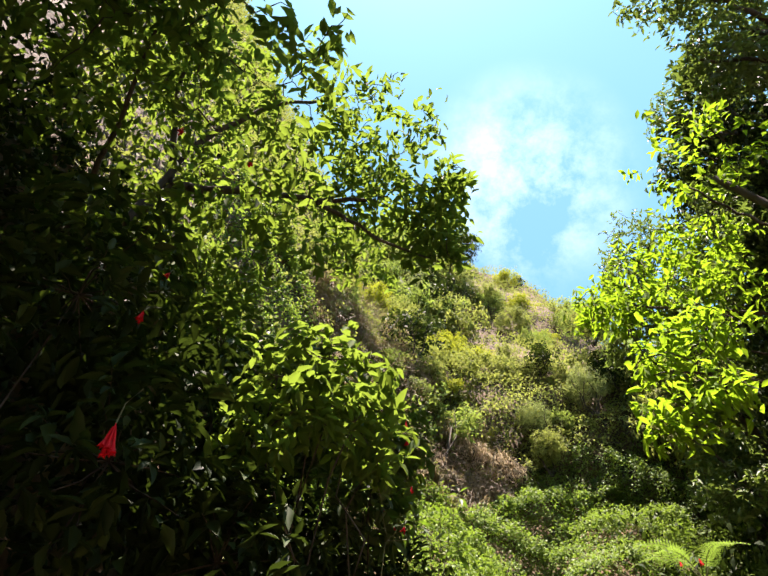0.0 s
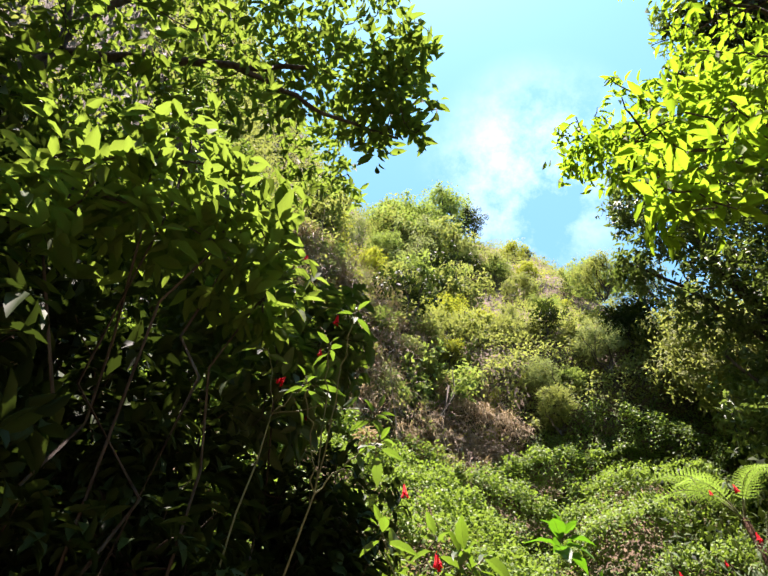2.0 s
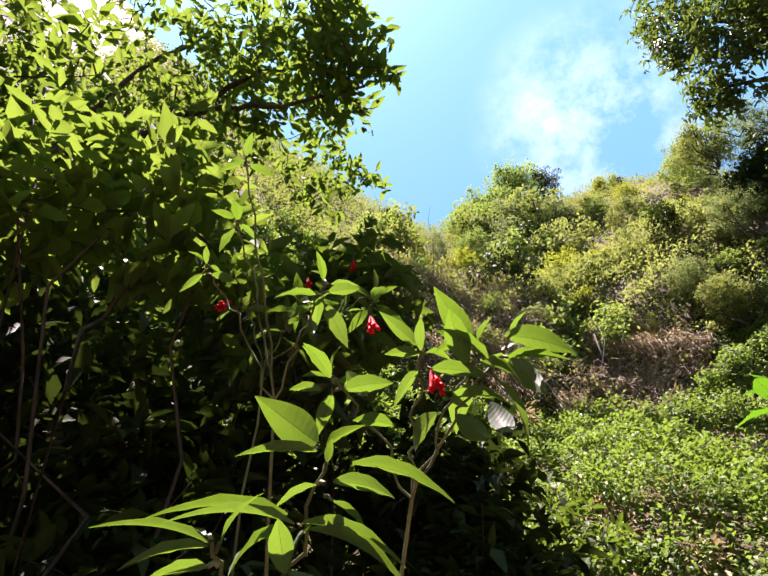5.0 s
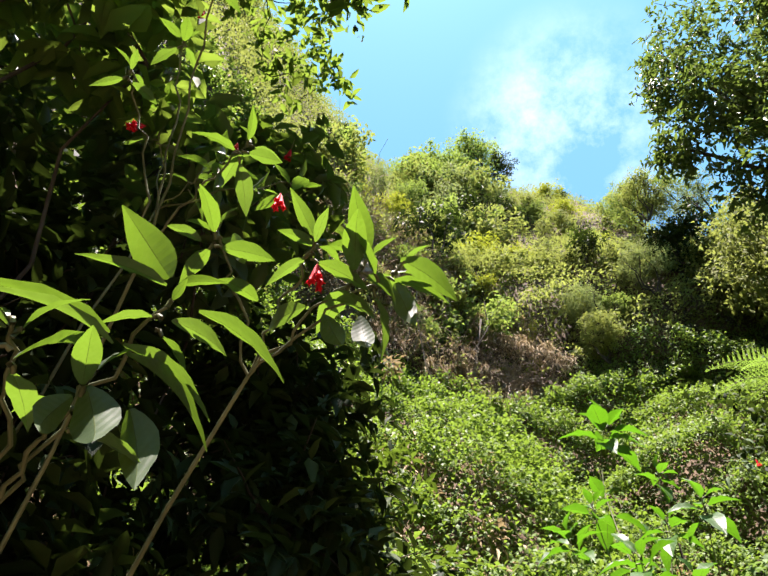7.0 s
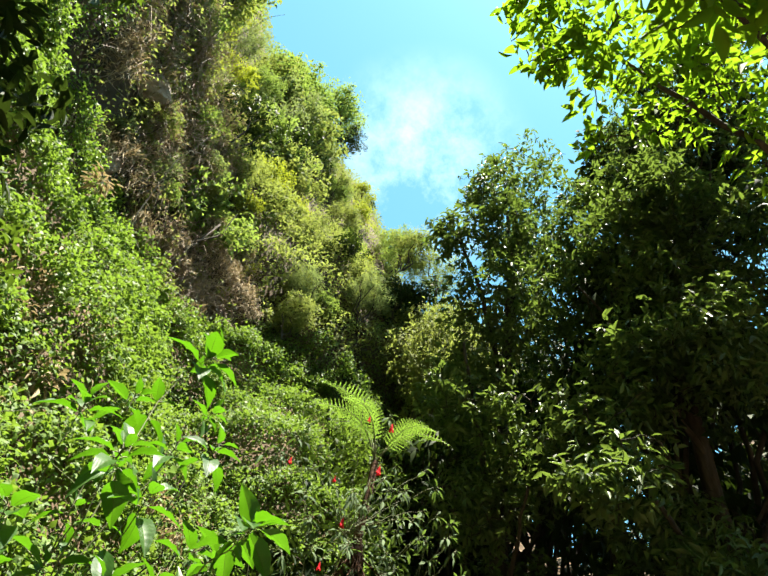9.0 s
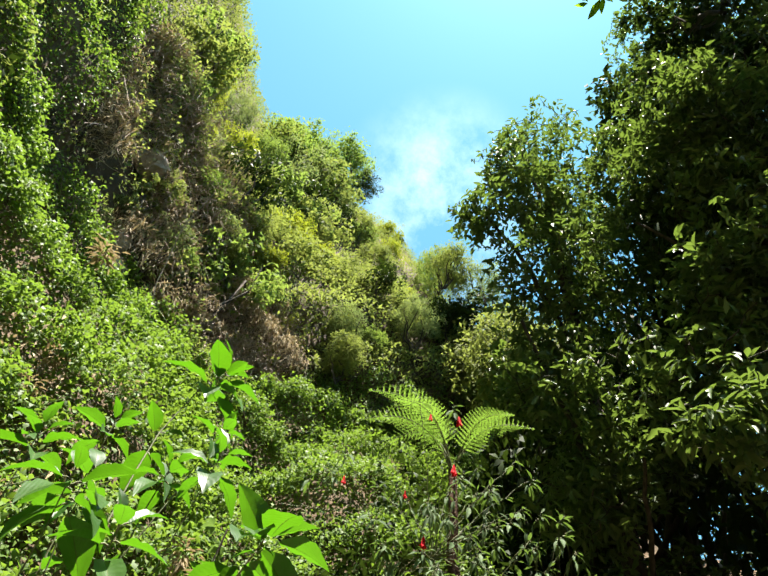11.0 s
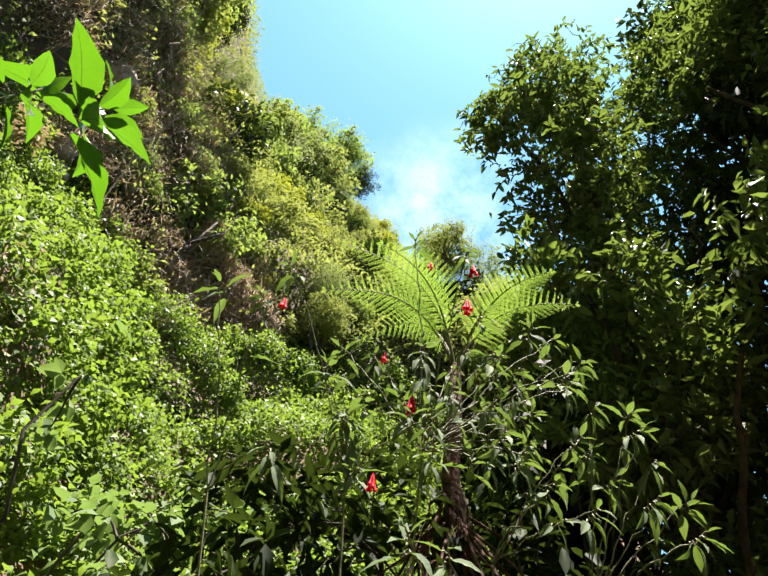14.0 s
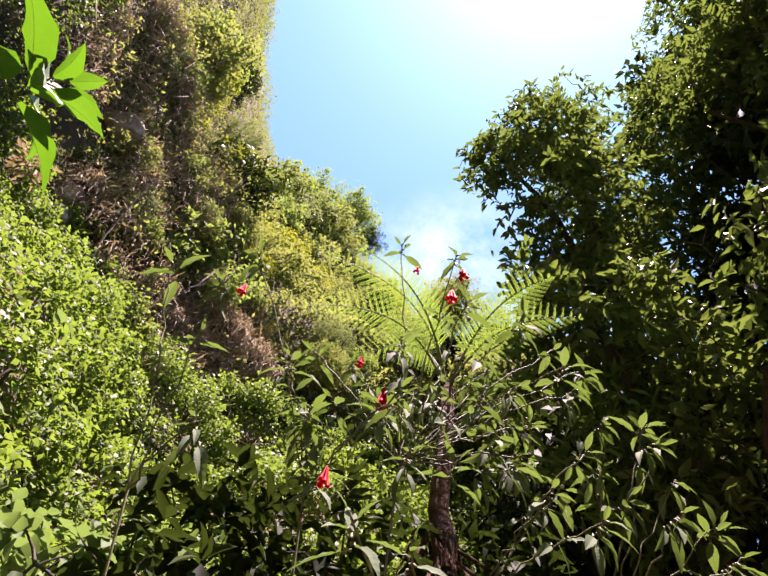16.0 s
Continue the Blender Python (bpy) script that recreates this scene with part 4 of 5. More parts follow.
def flower_mesh(name):
    """Hanging cluster of tubular flowers with flared lips, one unit long, hanging down -z."""
    parts = []
    for k in range(6):
        a = k * 1.05 + 0.4
        r = 0.0 if k == 0 else 0.17 + 0.04 * (k % 2)
        top = np.array([0.05 * math.cos(a), 0.05 * math.sin(a), -0.12])
        end = np.array([r * math.cos(a), r * math.sin(a), -0.85 - 0.12 * (k % 3)])
        p = np.linspace(top, end, 6)
        parts.append(tube(p, [0.012, 0.03, 0.04, 0.045, 0.06, 0.11], 6))
        for j in range(4):
            b = a + j * 1.57
            tip = end + np.array([0.15 * math.cos(b), 0.15 * math.sin(b), -0.05])
            parts.append(tube(np.linspace(end - (0, 0, -0.03), tip, 3), [0.04, 0.035, 0.006], 4))
    parts.append(tube([(0, 0, 0), (0.01, 0, -0.15)], [0.02, 0.03], 5))
    return tubes(name, parts, M_PETAL)


SHRUB_LEAF = [big_leaf_mesh("leaf", M_SHRUB, 0.34, 0.14, 0.20), big_leaf_mesh("leaf", M_SHRUB, 0.26, 0.22, 0.34), big_leaf_mesh("leaf", M_SHRUB, 0.36, 0.12, 0.14)]
BROAD_LEAF = [big_leaf_mesh("leaf", M_BIG, 0.50, 0.20, 0.18), big_leaf_mesh("leaf", M_BIG, 0.44, 0.26, 0.32), big_leaf_mesh("leaf", M_BIG, 0.54, 0.12, 0.42)]
WAXY_LEAF = [big_leaf_mesh("leaf", M_WAX, 0.32, 0.14, 0.20), big_leaf_mesh("leaf", M_WAX, 0.27, 0.22, 0.34), big_leaf_mesh("leaf", M_WAX, 0.34, 0.12, 0.14)]
FLOWER = flower_mesh("flower")


def aim(p, way, up, size):
    """Pose of a leaf whose length runs along way."""
    y = Vector(way).normalized()
    x = y.cross(Vector(up)).normalized()
    z = x.cross(y)
    m = Matrix((x, y, z)).transposed().to_4x4()
    return Matrix.Translation(p) @ m @ Matrix.Diagonal((size, size, size, 1))


def rosette(ob, p, axis, meshes, n, size, spread_angle=1.0, droop=0.45):
    """A whorl of single leaves round a shoot's end, on short stalks."""
    o = ob.location
    ax = Vector(axis).normalized()
    ref = ax.orthogonal().normalized()
    turn0 = rng.uniform(0, 6.28)
    lean = (0, 0, -droop * rng.uniform(0.5, 2.4))
    stalks = []
    for i in range(n):
        q = Matrix.Rotation(turn0 + i * 2.39996, 3, ax) @ ref
        share = i / max(1, n - 1)
        way = (ax * (0.15 + 0.95 * share) + q * spread_angle * (1.05 - 0.5 * share) + Vector(lean) * (1 - 0.6 * share)).normalized()
        up = (ax * 0.9 + Vector((0, 0, 0.8)) + Vector(rng.normal(0, 0.38, 3))).normalized()
        s = size * rng.uniform(0.75, 1.15) * (1.0 - 0.45 * share ** 2)
        base = Vector(p) - ax * size * 0.55 * (1 - share)
        foot = base + way * size * 0.16
        leaf = child("leaf", meshes[int(rng.integers(len(meshes)))], ob)
        leaf.matrix_local = aim(foot - o, way, up, s)
        stalks.append(tube([base - o, (base + foot) / 2 - o + Vector((0, 0, 0.004)), foot - o], [0.0035, 0.003, 0.0025], 4))
    return stalks


def potted_out(name, label, category, base, shoots, meshes, n, size, flowers=(), stem_r=0.011, spread_angle=1.0, forks=(), droop=0.45):
    """A shrub: limbs rise from the foot to its forks, shoots leave the nearest fork and end in whorls of leaves. shoots: points along the shoot, axis at its end."""
    ob = thing(name, label, category, at=base)
    o = np.array(base, float)
    stems, stalks = [], []

    def smooth(q, wobble=0.010):
        q = np.array(q, float)
        s, t = np.linspace(0, 1, len(q)), np.linspace(0, 1, 12)
        line = np.stack([np.interp(t, s, q[:, i]) for i in range(3)], -1)
        for _ in range(2):
            line[1:-1] = (line[:-2] + 2 * line[1:-1] + line[2:]) / 4
        line[1:-1] += rng.normal(0, wobble, line[1:-1].shape)
        return line

    for limb in forks:
        stems.append(tube(smooth([base] + list(limb), 0.004) - o, np.linspace(stem_r * 2.2, stem_r, 12), 6))
    for pts, axis, count, scale in shoots:
        end = np.array(pts[-1], float)
        if forks:
            near = min(forks, key=lambda f: np.linalg.norm(np.array(f[-1]) - end))[-1]
            mid = (np.array(near) * 0.5 + end * 0.5) + np.array([0, 0, 0.06]) * np.linalg.norm(end - np.array(near))
            line = smooth([near, mid, end], 0.006)
        else:
            line = smooth([base] + list(pts))
        stems.append(tube(line - o, np.linspace(stem_r * (0.8 if forks else 1.0), 0.0022, 12), 6))
        stalks += rosette(ob, end, axis, meshes, count, size * scale, spread_angle, droop)
        if count >= 7 and len(ob.children) < 420:
            k = rng.integers(7, 10)
            stalks += rosette(ob, line[k], unit(line[k + 1] - line[k - 1]), meshes, 4, size * scale * 0.9, spread_angle, droop)
    for v in stems:
        child("stem", mesh_from("stem", v[0], v[1], M_STEM), ob)
    child("stalk", tubes("stalk", stalks, M_STEM), ob, kind="stuff")
    for p, s, tilt in flowers:
        fl = child("flower", FLOWER, ob, "hanging red tubular flowers")
        fl.matrix_local = Matrix.Translation(Vector(p) - ob.location) @ pose(0, 0, 0, tilt[0], tilt[1], rng.uniform(0, 360)) @ Matrix.Diagonal((s, s, s, 1))
    return ob


def hang_flowers(ob, places):
    """Red flowers hanging on thin stalks from a shrub's twigs."""
    for (x, y, z), s in places:
        fl = child("flower", FLOWER, ob, "hanging red tubular flowers")
        fl.matrix_local = Matrix.Translation(Vector((x, y, z)) - ob.location) @ pose(0, 0, 0, rng.uniform(-15, 15), rng.uniform(-15, 15), rng.uniform(0, 360)) @ Matrix.Diagonal((s, s, s, 1))
        v, f = tube([(0, 0, 0), (0.1, 0.05, 0.8), (0.5, 0.3, 1.6)], [0.03, 0.025, 0.03], 5)
        child("stalk", mesh_from("stalk", v, f, M_STEM), fl)


hang_flowers(shaded, [((-0.79, 1.46, 2.56), 0.10), ((-1.09, 1.83, 3.55), 0.07), ((-1.04, 1.82, 3.86), 0.07), ((-1.17, 1.45, 4.98), 0.07), ((-0.84, 1.9, 5.4), 0.07)])
hang_flowers(leafy, [((0.24, 3.93, 3.6), 0.08), ((0.39, 3.89, 4.3), 0.07)])

# Flowering shrub close to the path: the shoots that reach out towards it, leaf by leaf (foot and tip).
HERO_A = [
    ((0.661, 3.007, 2.184), (0.616, 2.959, 2.247)),
    ((0.657, 3.012, 2.177), (0.592, 2.947, 2.186)),
    ((0.665, 3.022, 2.188), (0.688, 3.056, 2.240)),
    ((0.685, 3.045, 2.164), (0.790, 3.100, 2.120)),
    ((0.662, 3.036, 2.144), (0.735, 3.059, 2.113)),
    ((0.631, 3.017, 2.095), (0.727, 3.074, 2.058)),
    ((0.633, 3.024, 2.089), (0.739, 3.076, 2.026)),
    ((0.623, 3.012, 2.094), (0.549, 2.911, 2.118)),
    ((0.616, 3.009, 2.108), (0.516, 2.918, 2.144)),
    ((0.562, 2.950, 2.066), (0.509, 2.891, 2.059)),
    ((0.564, 2.950, 2.068), (0.503, 2.867, 2.102)),
    ((0.616, 3.003, 2.081), (0.600, 2.919, 2.031)),
    ((0.612, 3.016, 2.045), (0.669, 3.012, 1.949)),
    ((0.644, 3.046, 2.036), (0.684, 3.062, 1.945)),
    ((0.602, 3.017, 2.035), (0.601, 2.980, 1.962)),
]
HERO_B = [
    ((0.863, 3.171, 2.400), (0.851, 3.101, 2.474)),
    ((0.780, 3.147, 2.432), (0.754, 3.094, 2.487)),
    ((0.623, 3.123, 2.465), (0.600, 3.082, 2.506)),
    ((0.848, 3.159, 2.382), (0.810, 3.091, 2.353)),
    ((0.914, 3.174, 2.375), (1.003, 3.206, 2.313)),
    ((0.859, 3.188, 2.360), (0.922, 3.179, 2.290)),
    ((0.594, 3.136, 2.444), (0.561, 3.076, 2.430)),
    ((0.842, 3.229, 2.319), (0.849, 3.232, 2.228)),
    ((0.786, 3.218, 2.320), (0.820, 3.224, 2.231)),
    ((0.686, 3.193, 2.342), (0.650, 3.118, 2.337)),
    ((0.756, 3.217, 2.342), (0.696, 3.180, 2.273)),
    ((0.778, 3.160, 2.422), (0.731, 3.110, 2.422)),
    ((0.808, 3.206, 2.336), (0.888, 3.188, 2.280)),
    ((0.901, 3.200, 2.351), (0.925, 3.229, 2.266)),
    ((0.648, 3.136, 2.453), (0.670, 3.166, 2.386)),
]
near_shrub = potted_out("flowering_shrub", "shrub with long green leaves and red tubular flowers", "shrub", (-0.7, 3.7, 0.4), [
    ([(-0.30, 3.68, 0.80), (0.02, 3.58, 1.25), (0.35, 3.29, 1.83), (0.613, 3.013, 2.049)], (0.2, -0.3, 0.9), 4, 0.7),
    ([(-0.30, 3.68, 0.80), (0.02, 3.58, 1.25), (0.32, 3.25, 1.84), (0.566, 2.95, 2.07)], (-0.2, -0.3, 0.9), 4, 0.6),
    ([(-0.30, 3.68, 0.80), (0.02, 3.58, 1.25), (0.38, 3.29, 1.89), (0.659, 3.024, 2.154)], (0.1, 0.0, 1), 3, 0.5),
    ([(-0.30, 3.68, 0.80), (0.02, 3.58, 1.25), (0.50, 3.39, 2.03), (0.859, 3.176, 2.383)], (0.4, 0, 0.9), 5, 0.8),
    ([(-0.30, 3.68, 0.80), (0.02, 3.58, 1.25), (0.53, 3.39, 2.02), (0.909, 3.184, 2.365)], (0.7, 0, 0.6), 5, 0.8),
    ([(-0.30, 3.68, 0.80), (0.02, 3.58, 1.25), (0.45, 3.37, 2.06), (0.781, 3.154, 2.427)], (0.1, 0, 1), 5, 0.7),
    ([(-0.30, 3.68, 0.80), (0.02, 3.58, 1.25), (0.35, 3.36, 2.08), (0.62, 3.129, 2.46)], (-0.1, 0, 1), 6, 0.7),
    ([(-0.30, 3.68, 0.80), (0.02, 3.58, 1.25), (0.32, 3.22, 2.51), (0.56, 2.9, 3.18)], (0.1, -0.2, 1), 5, 0.6),
    ([(-0.30, 3.68, 0.80), (0.02, 3.58, 1.25), (0.36, 3.36, 2.26), (0.63, 3.13, 2.77)], (0.3, 0, 1), 7, 0.8),
    ([(-0.30, 3.68, 0.80), (0.02, 3.58, 1.25), (0.26, 3.28, 2.47), (0.46, 3.0, 3.11)], (0, -0.1, 1), 5, 0.6),
    ([(-0.30, 3.68, 0.80), (0.02, 3.58, 1.25), (0.21, 3.28, 2.36), (0.38, 3.0, 2.94)], (0, -0.2, 1), 5, 0.6),
    ([(-0.30, 3.68, 0.80), (0.02, 3.58, 1.25), (0.19, 3.55, 2.61), (0.35, 3.45, 3.35)], (0.2, 0, 1), 8, 1.0),
    ([(-0.30, 3.68, 0.80), (0.02, 3.58, 1.25), (0.04, 3.49, 2.82), (0.1, 3.35, 3.7)], (0, -0.1, 1), 8, 1.0),
    ([(-0.30, 3.68, 0.80), (0.02, 3.58, 1.25), (0.35, 3.55, 2.49), (0.62, 3.45, 3.15)], (0.4, 0, 1), 8, 0.9),
], SHRUB_LEAF, 9, 0.125, [((0.78, 3.18, 2.40), 0.048, (0, 0)), ((0.26, 3.21, 3.15), 0.055, (15, 25)), ((0.35, 3.5, 3.6), 0.05, (0, 0)), ((0.17, 3.95, 3.7), 0.06, (0, 0)), ((0.70, 3.17, 2.62), 0.045, (0, 0)), ((0.31, 3.11, 3.86), 0.045, (10, 0))], 0.0034, forks=[
    [(-0.30, 3.68, 0.80), (0.05, 3.55, 1.45), (0.48, 3.12, 1.99)], [(-0.30, 3.68, 0.80), (0.25, 3.55, 1.65), (0.66, 3.27, 2.26)], [(-0.35, 3.7, 1.2), (0.1, 3.6, 2.0), (0.4, 3.25, 2.65)], [(-0.4, 3.7, 1.5), (0.0, 3.6, 2.4), (0.15, 3.5, 3.2)]])
# Width of each leaf and how far its face is turned out from the stem.
LOOK_A = [(1.9, 0.9), (0.7, 0.2), (0.9, 0.4), (0.75, 0.1), (1.1, 0.25), (0.8, 0.1), (0.65, 0.1), (0.45, 0.05), (0.5, 0.05), (0.75, 0.1), (0.4, 0.05), (1.0, 0.25), (1.5, 1.0), (1.5, 1.0), (1.4, 0.9)]
LOOK_B = [(1.5, 0.9), (1.2, 0.7), (1.2, 0.7), (1.2, 0.5), (1.4, 0.5), (1.3, 0.5), (1.1, 0.4), (1.5, 1.0), (1.4, 0.9), (1.2, 0.4), (1.3, 0.8), (1.2, 0.3), (1.2, 0.5), (1.4, 0.9), (1.4, 0.8)]
for (wide, turn), (foot, tip) in zip(LOOK_A + LOOK_B, HERO_A + HERO_B):
    way = Vector(tip) - Vector(foot)
    leaf = child("leaf", SHRUB_LEAF[1], near_shrub)
    face = (Vector(foot) - Vector((1.2, 2.3, 1.4))).normalized()
    up = face * turn + Vector((rng.normal(0, 0.10), rng.normal(0, 0.10), 1.0 - 0.6 * turn))
    leaf.matrix_local = aim(Vector(foot) - near_shrub.location, way, up, way.length) @ Matrix.Diagonal((wide, 1, 1, 1))

# Broad-leaved plant on the bank's foot.
potted_out("broad_leaved_plant", "tall broad-leaved plant, sun shining through leaves", "plant", (1.75, 5.5, 0.75), [
    ([(1.8, 5.6, 2.4), (1.88, 5.9, 3.45), (2.08, 5.97, 3.86)], (0.4, -0.25, 0.85), 12, 1.4),
    ([(1.85, 5.6, 2.3), (2.14, 5.64, 3.3)], (0.5, -0.1, 0.8), 8, 0.75),
    ([(1.7, 5.4, 1.8), (1.7, 5.1, 2.65)], (-0.3, -0.2, 0.9), 9, 1.0),
    ([(1.9, 5.4, 1.8), (2.12, 5.25, 2.95)], (0.2, -0.2, 0.9), 9, 0.9),
    ([(1.9, 5.5, 1.6), (2.3, 5.45, 2.55)], (0.4, -0.2, 0.8), 9, 0.9),
    ([(1.8, 5.3, 1.4), (1.85, 4.95, 2.15)], (-0.2, -0.5, 0.8), 9, 1.0),
    ([(1.7, 5.4, 1.5), (1.45, 5.1, 2.3)], (-0.4, -0.3, 0.8), 9, 1.0),
    ([(1.9, 5.2, 1.4), (2.15, 5.05, 2.2)], (0.3, -0.4, 0.7), 9, 0.95),
    ([(1.6, 5.4, 1.6), (1.5, 5.4, 2.9)], (-0.2, -0.2, 0.9), 9, 0.9),
    ([(2.0, 5.5, 1.4), (2.4, 5.3, 2.2)], (0.4, -0.3, 0.7), 8, 0.8),
    ([(1.82, 5.30, 1.74), (1.89, 5.10, 2.55)], (0.1, -0.15, 0.9), 8, 0.95),
    ([(2.02, 5.33, 1.70), (2.30, 5.15, 2.47)], (0.1, -0.15, 0.9), 8, 0.8),
    ([(1.75, 5.40, 1.86), (1.74, 5.30, 2.76)], (0.1, -0.15, 0.9), 8, 0.95),
    ([(1.86, 5.44, 1.94), (1.97, 5.38, 2.91)], (0.1, -0.15, 0.9), 8, 0.8),
    ([(1.73, 5.53, 2.05), (1.70, 5.55, 3.11)], (0.1, -0.15, 0.9), 8, 0.8),
], BROAD_LEAF, 9, 0.19, stem_r=0.006)

# A whorl of large leaves that reaches out over the path, leaf by leaf (foot, tip, width, how far its face is turned out).
NEAR_WHORL = [
    ((2.270, 4.825, 2.510), (2.277, 4.644, 2.521), 1.25, 0.3), ((2.239, 4.824, 2.500), (2.185, 4.676, 2.456), 1.1, 0.3), ((2.207, 4.818, 2.493), (2.151, 4.681, 2.431), 1.1, 0.3),
    ((2.290, 4.822, 2.519), (2.385, 4.789, 2.567), 1.1, 0.4), ((2.301, 4.835, 2.506), (2.465, 4.853, 2.498), 1.0, 0.3), ((2.260, 4.851, 2.475), (2.414, 4.859, 2.357), 0.9, 0.6),
    ((2.237, 4.867, 2.444), (2.368, 4.954, 2.417), 0.9, 0.5), ((2.224, 4.868, 2.437), (2.273, 4.874, 2.376), 0.8, 0.8), ((2.251, 4.827, 2.500), (2.155, 4.845, 2.640), 1.0, 0.7),
    ((2.213, 4.871, 2.427), (2.150, 4.880, 2.290), 1.1, 0.7), ((2.200, 4.880, 2.420), (2.080, 4.960, 2.380), 1.0, 0.3), ((2.210, 4.900, 2.400), (2.300, 5.030, 2.330), 1.0, 0.4),
]
near_broad = potted_out("broad_leaved_plant", "large-leaved plant reaching over the path, leaves glowing in sun", "plant", (2.0, 5.35, 0.8), [
    ([(2.02, 5.2, 1.6), (2.1, 5.0, 2.2), (2.255, 4.840, 2.50)], (0.1, -0.3, 0.9), 4, 0.35),
    ([(2.0, 5.2, 1.5), (1.95, 5.0, 1.95), (2.02, 4.95, 2.2)], (-0.1, -0.4, 0.8), 9, 0.9),
], BROAD_LEAF, 6, 0.17, stem_r=0.008)
for foot, tip, wide, turn in NEAR_WHORL:
    way = Vector(tip) - Vector(foot)
    leaf = child("leaf", BROAD_LEAF[0], near_broad)
    face = (Vector(foot) - Vector((2.5, 4.4, 2.0))).normalized()
    leaf.matrix_local = aim(Vector(foot) - near_broad.location, way, face * turn + Vector((rng.normal(0, 0.1), rng.normal(0, 0.1), 1.0 - 0.5 * turn)), way.length) @ Matrix.Diagonal((wide, 1, 1, 1))

# Flowering shrub with the fern, ahead: many shoots with hanging leaves.
SHOOT_ENDS = [
    (2.71, 6.12, 3.52), (2.85, 6.14, 3.59), (2.91, 6.09, 3.75), (3.41, 6.33, 3.78), (3.41, 6.07, 4.36), (3.61, 5.93, 4.26), (3.26, 6.34, 3.74), (3.99, 6.23, 4.08),
    (4.12, 5.96, 4.03), (4.2, 5.9, 3.88), (4.26, 5.94, 3.68), (4.36, 5.85, 3.65), (4.41, 5.85, 3.44), (4.45, 5.8, 3.26), (3.78, 6.05, 3.49), (4.02, 6.1, 3.49),
    (4.12, 6.05, 3.40), (3.49, 6.2, 3.51), (3.34, 6.2, 3.41), (3.62, 6.2, 3.63), (3.72, 6.2, 3.79), (4.25, 6.0, 3.5), (3.99, 6.1, 3.82), (3.27, 6.2, 3.3), (3.67, 6.0, 3.2),
]
shoots = []
for i, (x, y, z) in enumerate(SHOOT_ENDS):
    side = Vector((x - 3.75, y - 6.2, 0))
    axis = (side.x * 0.9, side.y * 0.9 - 0.15, 0.75)
    mid = (3.75 + side.x * 0.55, 6.3 + side.y * 0.35, 0.85 + (z - 0.85) * 0.55)
    shoots.append(([mid, (x, y, z)], axis, 10 if i % 2 else 6, 0.95))
for x, z in ((3.45, 2.75), (3.95, 2.75), (3.35, 3.05), (3.85, 3.1), (4.35, 2.95), (3.0, 2.9), (3.75, 3.3), (3.3, 2.7)):
    shoots.append(([(3.75 + (x - 3.75) * 0.6, 6.1, 1.8), (x, 5.85 + 0.1 * math.sin(9 * x), z)], ((x - 3.75) * 0.8, -0.5, 0.5), 6, 0.9))
for x, y, z in ((3.16, 6.15, 3.43), (3.27, 6.16, 3.29), (3.42, 5.94, 3.51), (3.55, 5.77, 3.63), (3.70, 5.69, 3.57), (3.66, 5.86, 3.34), (3.82, 5.68, 3.41), (3.76, 5.86, 3.17), (3.94, 5.78, 3.02), (3.54, 6.03, 3.19), (3.35, 6.18, 3.12),
                (3.88, 6.1, 3.78), (4.05, 6.13, 3.32), (3.89, 6.15, 3.4), (4.3, 5.8, 3.5), (4.2, 5.75, 3.15), (4.38, 5.75, 3.1), (4.0, 6.15, 3.7), (3.97, 6.01, 3.54), (4.03, 5.84, 3.6), (4.13, 5.94, 3.46), (4.25, 5.92, 3.33), (3.66, 6.1, 3.56), (3.4, 5.95, 3.2)):
    shoots.append(([(x, y, z)], ((x - 3.75) * 0.7, -0.55, 0.35), 9, 0.95))
potted_out("flowering_shrub", "tall flowering shrub with drooping leaves and red flowers", "shrub", (3.75, 6.35, 0.85), shoots, WAXY_LEAF, 9, 0.098,
    [((3.51, 5.8, 3.70), 0.07, (0, 0)), ((3.41, 5.97, 3.30), 0.07, (0, 0)), ((3.65, 5.94, 4.2), 0.075, (0, 0)), ((3.49, 6.05, 4.22), 0.05, (0, 0)), ((3.3, 5.95, 2.95), 0.05, (0, 0)), ((2.93, 6.08, 3.56), 0.05, (0, 0)), ((3.40, 6.2, 3.68), 0.05, (0, 0))],
    0.0032, 1.15, forks=[[(3.3, 6.35, 1.8), (2.95, 6.25, 2.9)], [(3.55, 6.4, 1.9), (3.35, 6.25, 3.1)], [(3.7, 6.4, 2.0), (3.6, 6.2, 3.3)], [(3.85, 6.4, 1.9), (3.9, 6.2, 3.0)], [(4.0, 6.35, 1.8), (4.2, 6.1, 2.9)], [(3.6, 6.3, 1.4), (3.5, 6.0, 2.1)], [(3.9, 6.3, 1.4), (4.05, 6.0, 2.0)], [(3.75, 6.35, 1.6), (3.75, 6.05, 2.4)]], droop=1.0)


